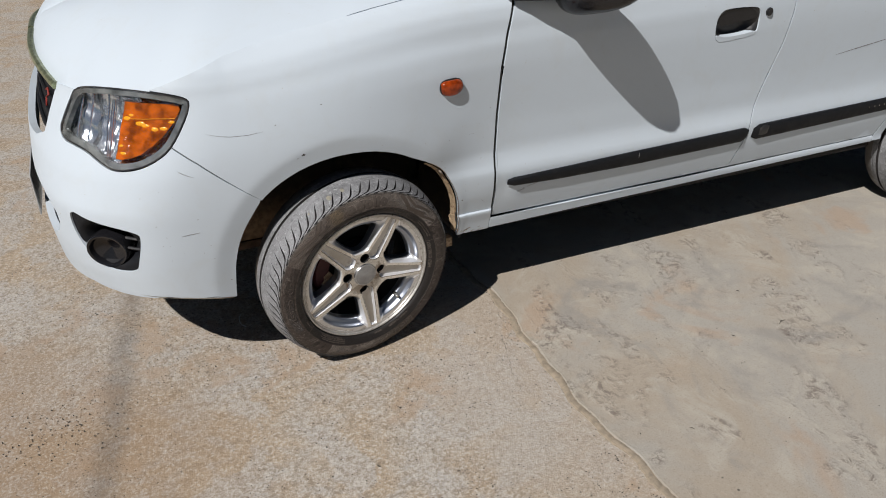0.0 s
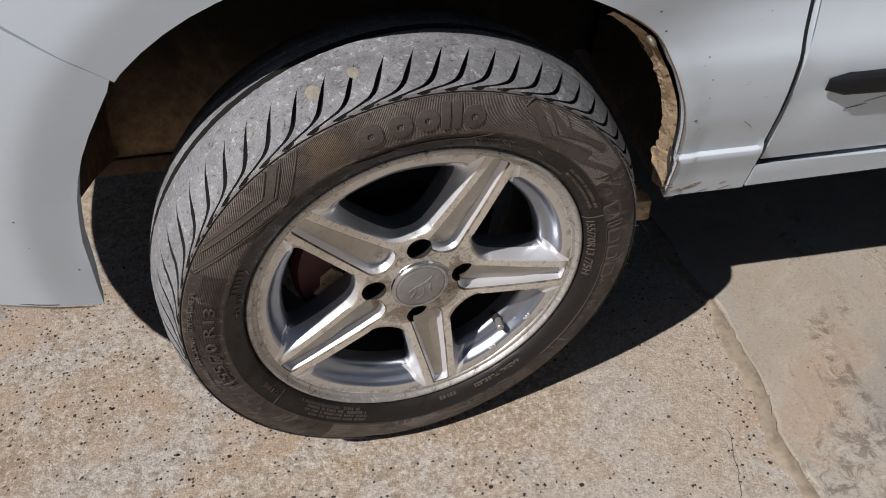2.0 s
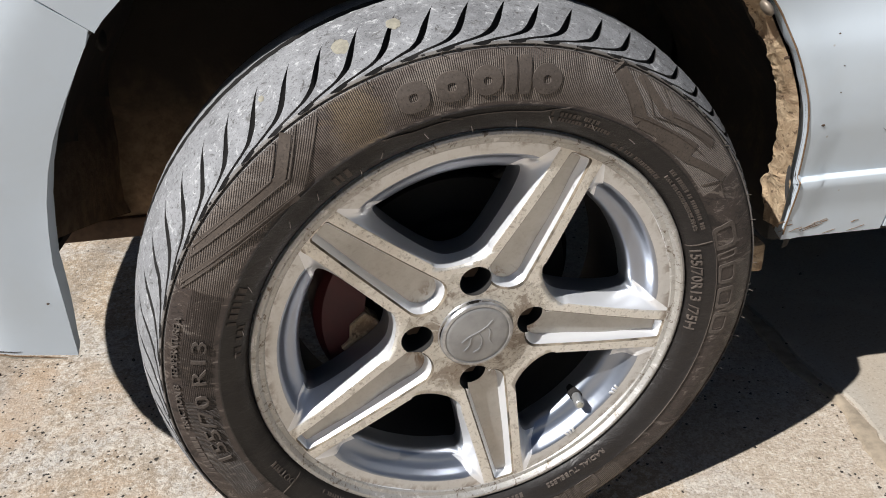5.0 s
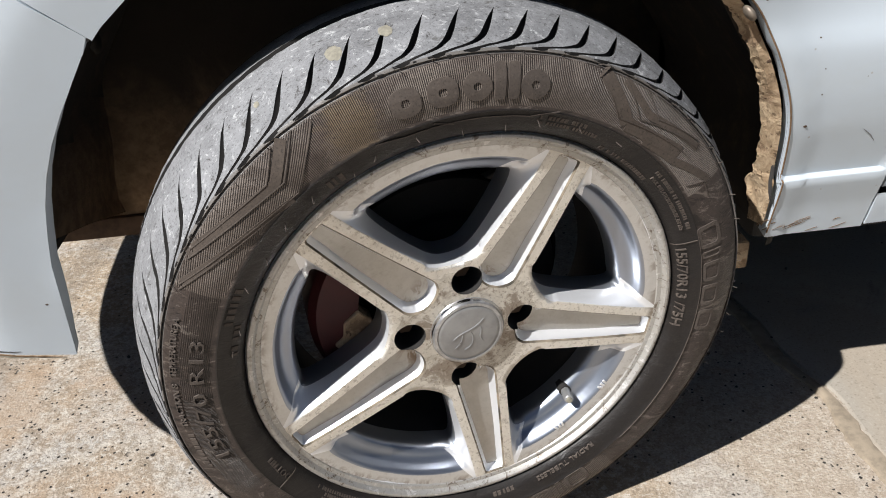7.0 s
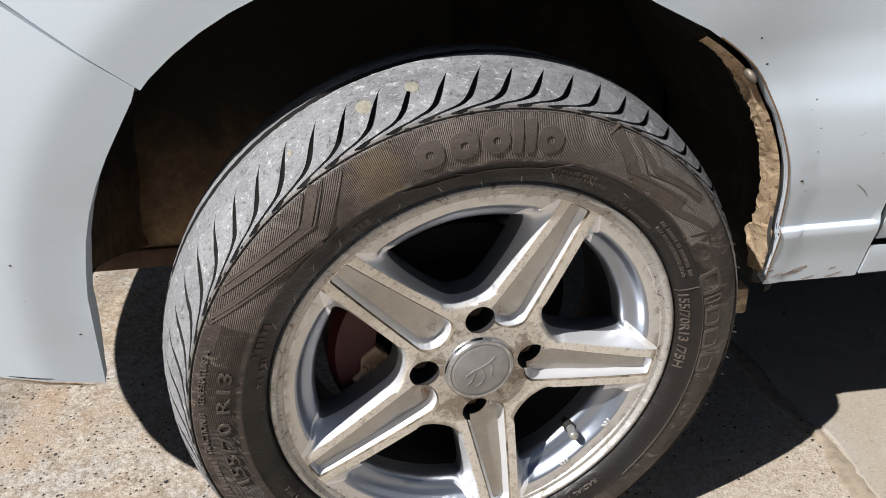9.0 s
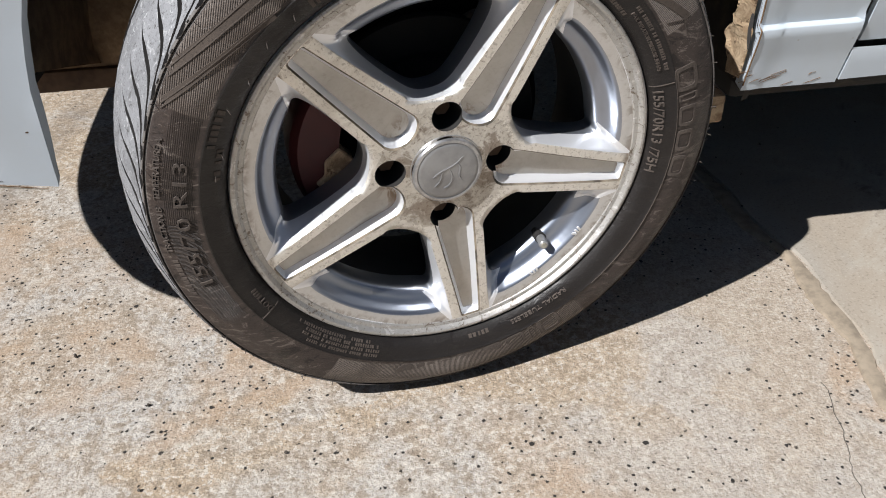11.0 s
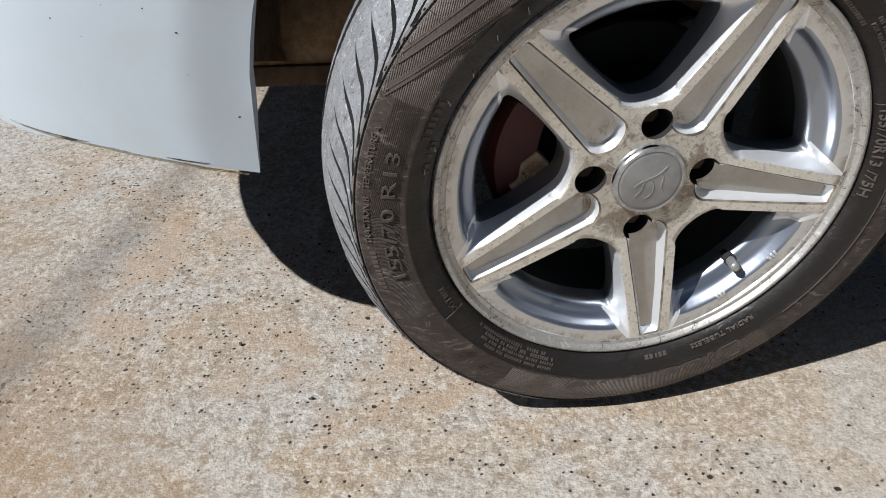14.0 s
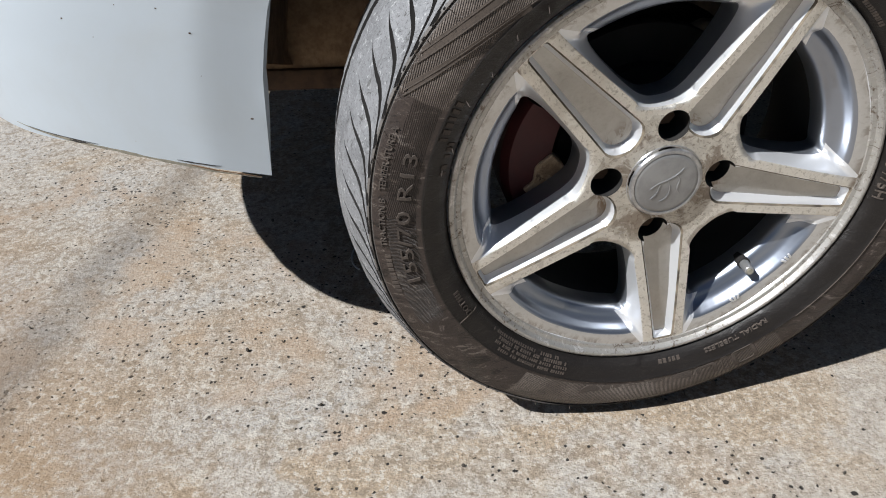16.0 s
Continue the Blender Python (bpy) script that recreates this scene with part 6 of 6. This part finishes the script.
    for phi in (93.3, -88.5):
        for one in mark:
            sub("mark_shape", lay_on_wall(blob_flat([one]), phi, .2255 if phi > 0 else .2205, 0, .0009), M_LETTER, "plain raised rubber shape")
    for phi in (7.0, -73.0):
        for x, hw, hh in ((-.049, .0122, .0102), (-.0295, .0034, .0098), (-.0105, .0102, .0082), (.0150, .0108, .0082), (.0425, .0110, .0082)):
            sub("mark_shape", lay_on_wall(blob_flat([(x, 0, hw, hh, .36, .70)]), phi, .2160, 0, .0007), M_LETTER, "plain raised rubber shape")
    # moulded chevron lines beside the hatching
    for a0, a1, r0, r1 in ((69.4, 61.4, .2438, .2160), (63, 57, .2438, .2225), (57, 40.6, .2225, .2362), (61.4, 41, .2160, .2260), (58, 53, .2438, .2300), (53, 42, .2300, .2400), (36, 34, .2120, .2260), (34, 30, .2260, .2240),
                           (20, 20, .1860, .2050), (20, -12, .2064, .2064), (-12, -44, .2064, .2064), (-147, -147, .1870, .2060),
                           (100, 96, .2040, .1995), (112, 106, .2050, .2010), (106, 80, .2010, .2010), (80, 74, .2010, .2075)):
        sub("moulded_line", arc_line(a0, a1, r0, r1, .0003, 14), M_LETTER)
    for line in (((.2420, 63), (.2285, 55.3), (.2358, 41.1)), ((.2110, 53), (.2145, 44), (.2300, 33.5)), ((.2425, 67.8), (.2290, 63.2), (.2150, 58.8)), ((.2150, 58.8), (.2165, 52), (.2225, 44))):
        for (ra, aa), (rb, ab) in zip(line, line[1:]):
            sub("plain_band", arc_line(aa, ab, ra, rb, .0030 if line[0][1] not in (67.8, 58.8) else .0052, 14), M_BAND, "smooth band between the hatching")
    # the slanting chevron bands ahead of the maker's mark, straight in the plane of the wall
    def wall_strip(points, half):
        line = dense(list(points), .004, False)
        bm = bmesh.new()
        prev = None
        for q, (x, z) in enumerate(line):
            a, b = Vector(line[max(q - 1, 0)]), Vector(line[min(q + 1, len(line) - 1)])
            t = (b - a).normalized()
            row = []
            for sgn in (-1, 1):
                px, pz = x - t.y * half * sgn, z + t.x * half * sgn
                row.append(bm.verts.new((px, wall_y(math.hypot(px, pz)) - (.0009 if half < .002 else .0005), pz)))
            if prev:
                bm.faces.new((prev[0], prev[1], row[1], row[0]))
            prev = row
        bmesh.ops.recalc_face_normals(bm, faces=bm.faces)
        g = bmesh.ops.extrude_face_region(bm, geom=list(bm.faces))
        for v in [e for e in g["geom"] if isinstance(e, bmesh.types.BMVert)]:
            v.co.y += .0016
        return bm

    for points, half in ((((-.1381, .2000), (-.1453, .1714), (-.2090, .1240)), .0036), (((-.1345, .1585), (-.1780, .1290), (-.2165, .1030)), .0024)):
        sub("plain_band", wall_strip(points, half), M_BAND, "smooth band between the hatching")
    for points in (((-.1452, .1950), (-.1511, .1711), (-.2075, .1270)), ((-.1311, .2049), (-.1395, .1716), (-.2100, .1200)), ((-.1175, .2093), (-.1307, .1623), (-.2190, .1010)), ((-.1440, .1500), (-.2195, .0975))):
        sub("moulded_line", wall_strip(points, .0003), M_LETTER)
    # two small cast marks on the dished ring
    for phi, r in ((-54.6, 0.1601), (-33.7, 0.1597)):
        for k in range(3):
            bm = bmesh.new()
            box(bm, (-.0011, -.0005, -.0028), (.0011, .0012, .0028), .0004)
            b = radians(phi + (k - 1) * 1.25)
            sub("cast_mark", bm, M_ALLOY, m=Matrix.Translation((r * math.cos(b), .0018, r * math.sin(b))) @ Euler((0, -b + math.pi / 2 + .3 * (k - 1), 0)).to_matrix().to_4x4())
    # little rubber hairs left by the mould
    rnd = random.Random(3)
    for k in range(46):
        a = radians(-155 + k * 7.2 + rnd.uniform(-2, 2))
        r = .2440
        p = Vector((r * math.cos(a), wall_y(r), r * math.sin(a)))
        d = Vector((math.cos(a) * rnd.uniform(.2, 1), -rnd.uniform(.5, 1), math.sin(a) * rnd.uniform(.2, 1))).normalized()
        sub("rubber_hair", tube([p, p + d * .0028, p + d * .0052], .00032, 4), M_LETTER)
    for k in range(14):
        a = radians(60 + k * 8.5 + rnd.uniform(-2, 2))
        r = rnd.uniform(.192, .200)
        p = Vector((r * math.cos(a), wall_y(r), r * math.sin(a)))
        d = Vector((rnd.uniform(-.3, .3), -.5, rnd.uniform(-1, -.2))).normalized()
        sub("rubber_hair", tube([p, p + d * .003, p + d * .006], .00034, 4), M_LETTER)
    # small dark blocks moulded along the edge of the tread
    bm = bmesh.new()
    box(bm, (-.0026, -.0010, -.0011), (.0026, .0010, .0011), .0004)
    block = bpy.data.meshes.new("edge_block")
    bm.to_mesh(block)
    bm.free()
    block.materials.append(M_SIPE_SHADE)
    for k in range(PITCHES * 2):
        a = 2 * math.pi * (k + .30) / (PITCHES * 2) + rnd.uniform(-.006, .006)
        r = .2463 + rnd.uniform(-.0007, .0007)
        if math.sin(a) < -.93 or rnd.random() < .45:
            continue
        sub("edge_block", block, m=Matrix.Translation((r * math.cos(a), -.0084 + (r - .2458) * 1.2, r * math.sin(a))) @ Euler((0, -a + math.pi / 2 + rnd.uniform(-.2, .2), 0)).to_matrix().to_4x4() @ Matrix.Diagonal((rnd.uniform(.3, .9), .7, rnd.uniform(.4, .8), 1)))
    # clay spots stuck to the tread
    for phi, y, s in ((111.2, .024, .0060), (102.8, .026, .0048), (125, .022, .0022)):
        bm = bmesh.new()
        bmesh.ops.create_icosphere(bm, subdivisions=3, radius=1)
        r = float(np.interp(y, [p[1] for p in SHOULDER], [p[0] for p in SHOULDER]))
        for v in bm.verts:
            nn = 1 + .25 * noise.noise(v.co * 2.6 + Vector((phi, 0, 0)))
            a = radians(phi) + v.co.x * s * nn / r
            yy = y + v.co.y * s * 1.25 * nn
            rr = float(np.interp(yy, [p[1] for p in SHOULDER + TREAD], [p[0] for p in SHOULDER + TREAD])) + .0003 + v.co.z * .0003
            v.co = Vector((rr * math.cos(a), yy, rr * math.sin(a)))
        sub("clay_spot", bm, M_SPOT, "dried clay spot")
    return wheel


build_wheel(FRONT_POSE, "front_wheel", "five-spoke silver alloy wheel dulled by road dirt", True)
build_wheel(REAR_POSE, "rear_wheel", "five-spoke silver alloy wheel in the shade", False)

# ---------------------------------------------------------------- wear on the paint
for pts, half, mat, par in (
        ([(-.347, .697), (-.320, .690), (-.295, .686), (-.255, .685), (-.219, .689)], .0005, M_SCRATCH, fender),
        ([(-.139, .619), (-.134, .621), (-.129, .620)], .0022, M_DARK, fender),
        ([(-.150, .613), (-.146, .614)], .0010, M_DARK, fender),
        ([(-.500, .293), (-.487, .2915), (-.480, .2905)], .0011, M_DARK, bumper),
        ([(-.540, .298), (-.50, .2945), (-.470, .2905)], .0003, M_DARK, bumper),
        ([(-.405, .277), (-.39, .2735), (-.37, .2695)], .0004, M_DARK, bumper),
        ([(-.400, .2732), (-.375, .2662), (-.34, .2550)], .0005, M_SPLASH, bumper),
        ([(-.555, .2990), (-.500, .2930), (-.455, .2855), (-.400, .2722), (-.340, .2540)], .0011, M_SPOT, bumper),
        ([(-.42, .62), (-.40, .609), (-.385, .603)], .0005, M_SCRATCH, bumper),
        ([(-.43, .46), (-.41, .462), (-.39, .463)], .0006, M_SCRATCH, bumper),
        ([(.362, .374), (.372, .366), (.378, .359)], .0004, M_SCRATCH, fender),
        ([(.495, .384), (.520, .390), (.55, .397)], .0006, M_SCRATCH, front_door),
        ([(.475, .375), (.50, .381)], .0006, M_SCRATCH, front_door),
        ([(1.577, .638), (1.669, .651), (1.80, .668)], .0013, M_SCRATCH, rear_door)):
    strip_on_skin(pts, half, .0004, "scratch", mat, par, wobble=.4)
for u, z, r in ((.258, .447, .0020), (.247, .497, .0011), (.236, .520, .0010), (.262, .414, .0009), (.305, .383, .0015), (-.19, .700, .0014), (-.08, .733, .0014), (-.337, .310, .0011)):
    bm = bmesh.new()
    g = bmesh.ops.create_icosphere(bm, subdivisions=2, radius=r)
    n = normal_at(u, z)
    part("chip", bm, M_RUST, fender if u > -.3 else bumper, "tiny rust chip", m=Matrix.Translation(skin(u, z)) @ n.to_track_quat("Z", "Y").to_matrix().to_4x4() @ Matrix.Diagonal((1.2, .8, .3, 1)))

rnd = random.Random(12)
# thrown mud drawn into thin slanting streaks low on the wing
for k in range(16):
    u, z, length = rnd.uniform(.288, .378), rnd.uniform(.257, .280), rnd.uniform(.006, .018)
    strip_on_skin([(u, z), (u + length * .5, z + length * .20 + rnd.uniform(-.0008, .0008)), (u + length, z + length * .36)], rnd.uniform(.00015, .00035), .0004, "mud_streak", M_SPLASH, fender, wobble=.6, step=.002)
speck = bmesh.new()
bmesh.ops.create_icosphere(speck, subdivisions=1, radius=1.0)
speck_mesh = bpy.data.meshes.new("speck")
speck.to_mesh(speck_mesh)
speck.free()
speck_mesh.materials.append(M_RUST)
for k in range(42):
    if k < 26:
        u, z = rnd.uniform(.25, .39), rnd.uniform(.345, .72)
    else:
        u, z = rnd.uniform(-.50, -.335), rnd.uniform(.30, .60)
    d = math.hypot(u - ARCH[0], z - ARCH[1])
    if d < ARCH[2] + .012:
        continue
    r = rnd.uniform(.0003, .0008)
    attach("speck", speck_mesh, fender if u > 0 else bumper, m=Matrix.Translation(skin(u, z)) @ normal_at(u, z).to_track_quat("Z", "Y").to_matrix().to_4x4() @ Matrix.Diagonal((r * rnd.uniform(1, 1.8), r, r * .4, 1)))
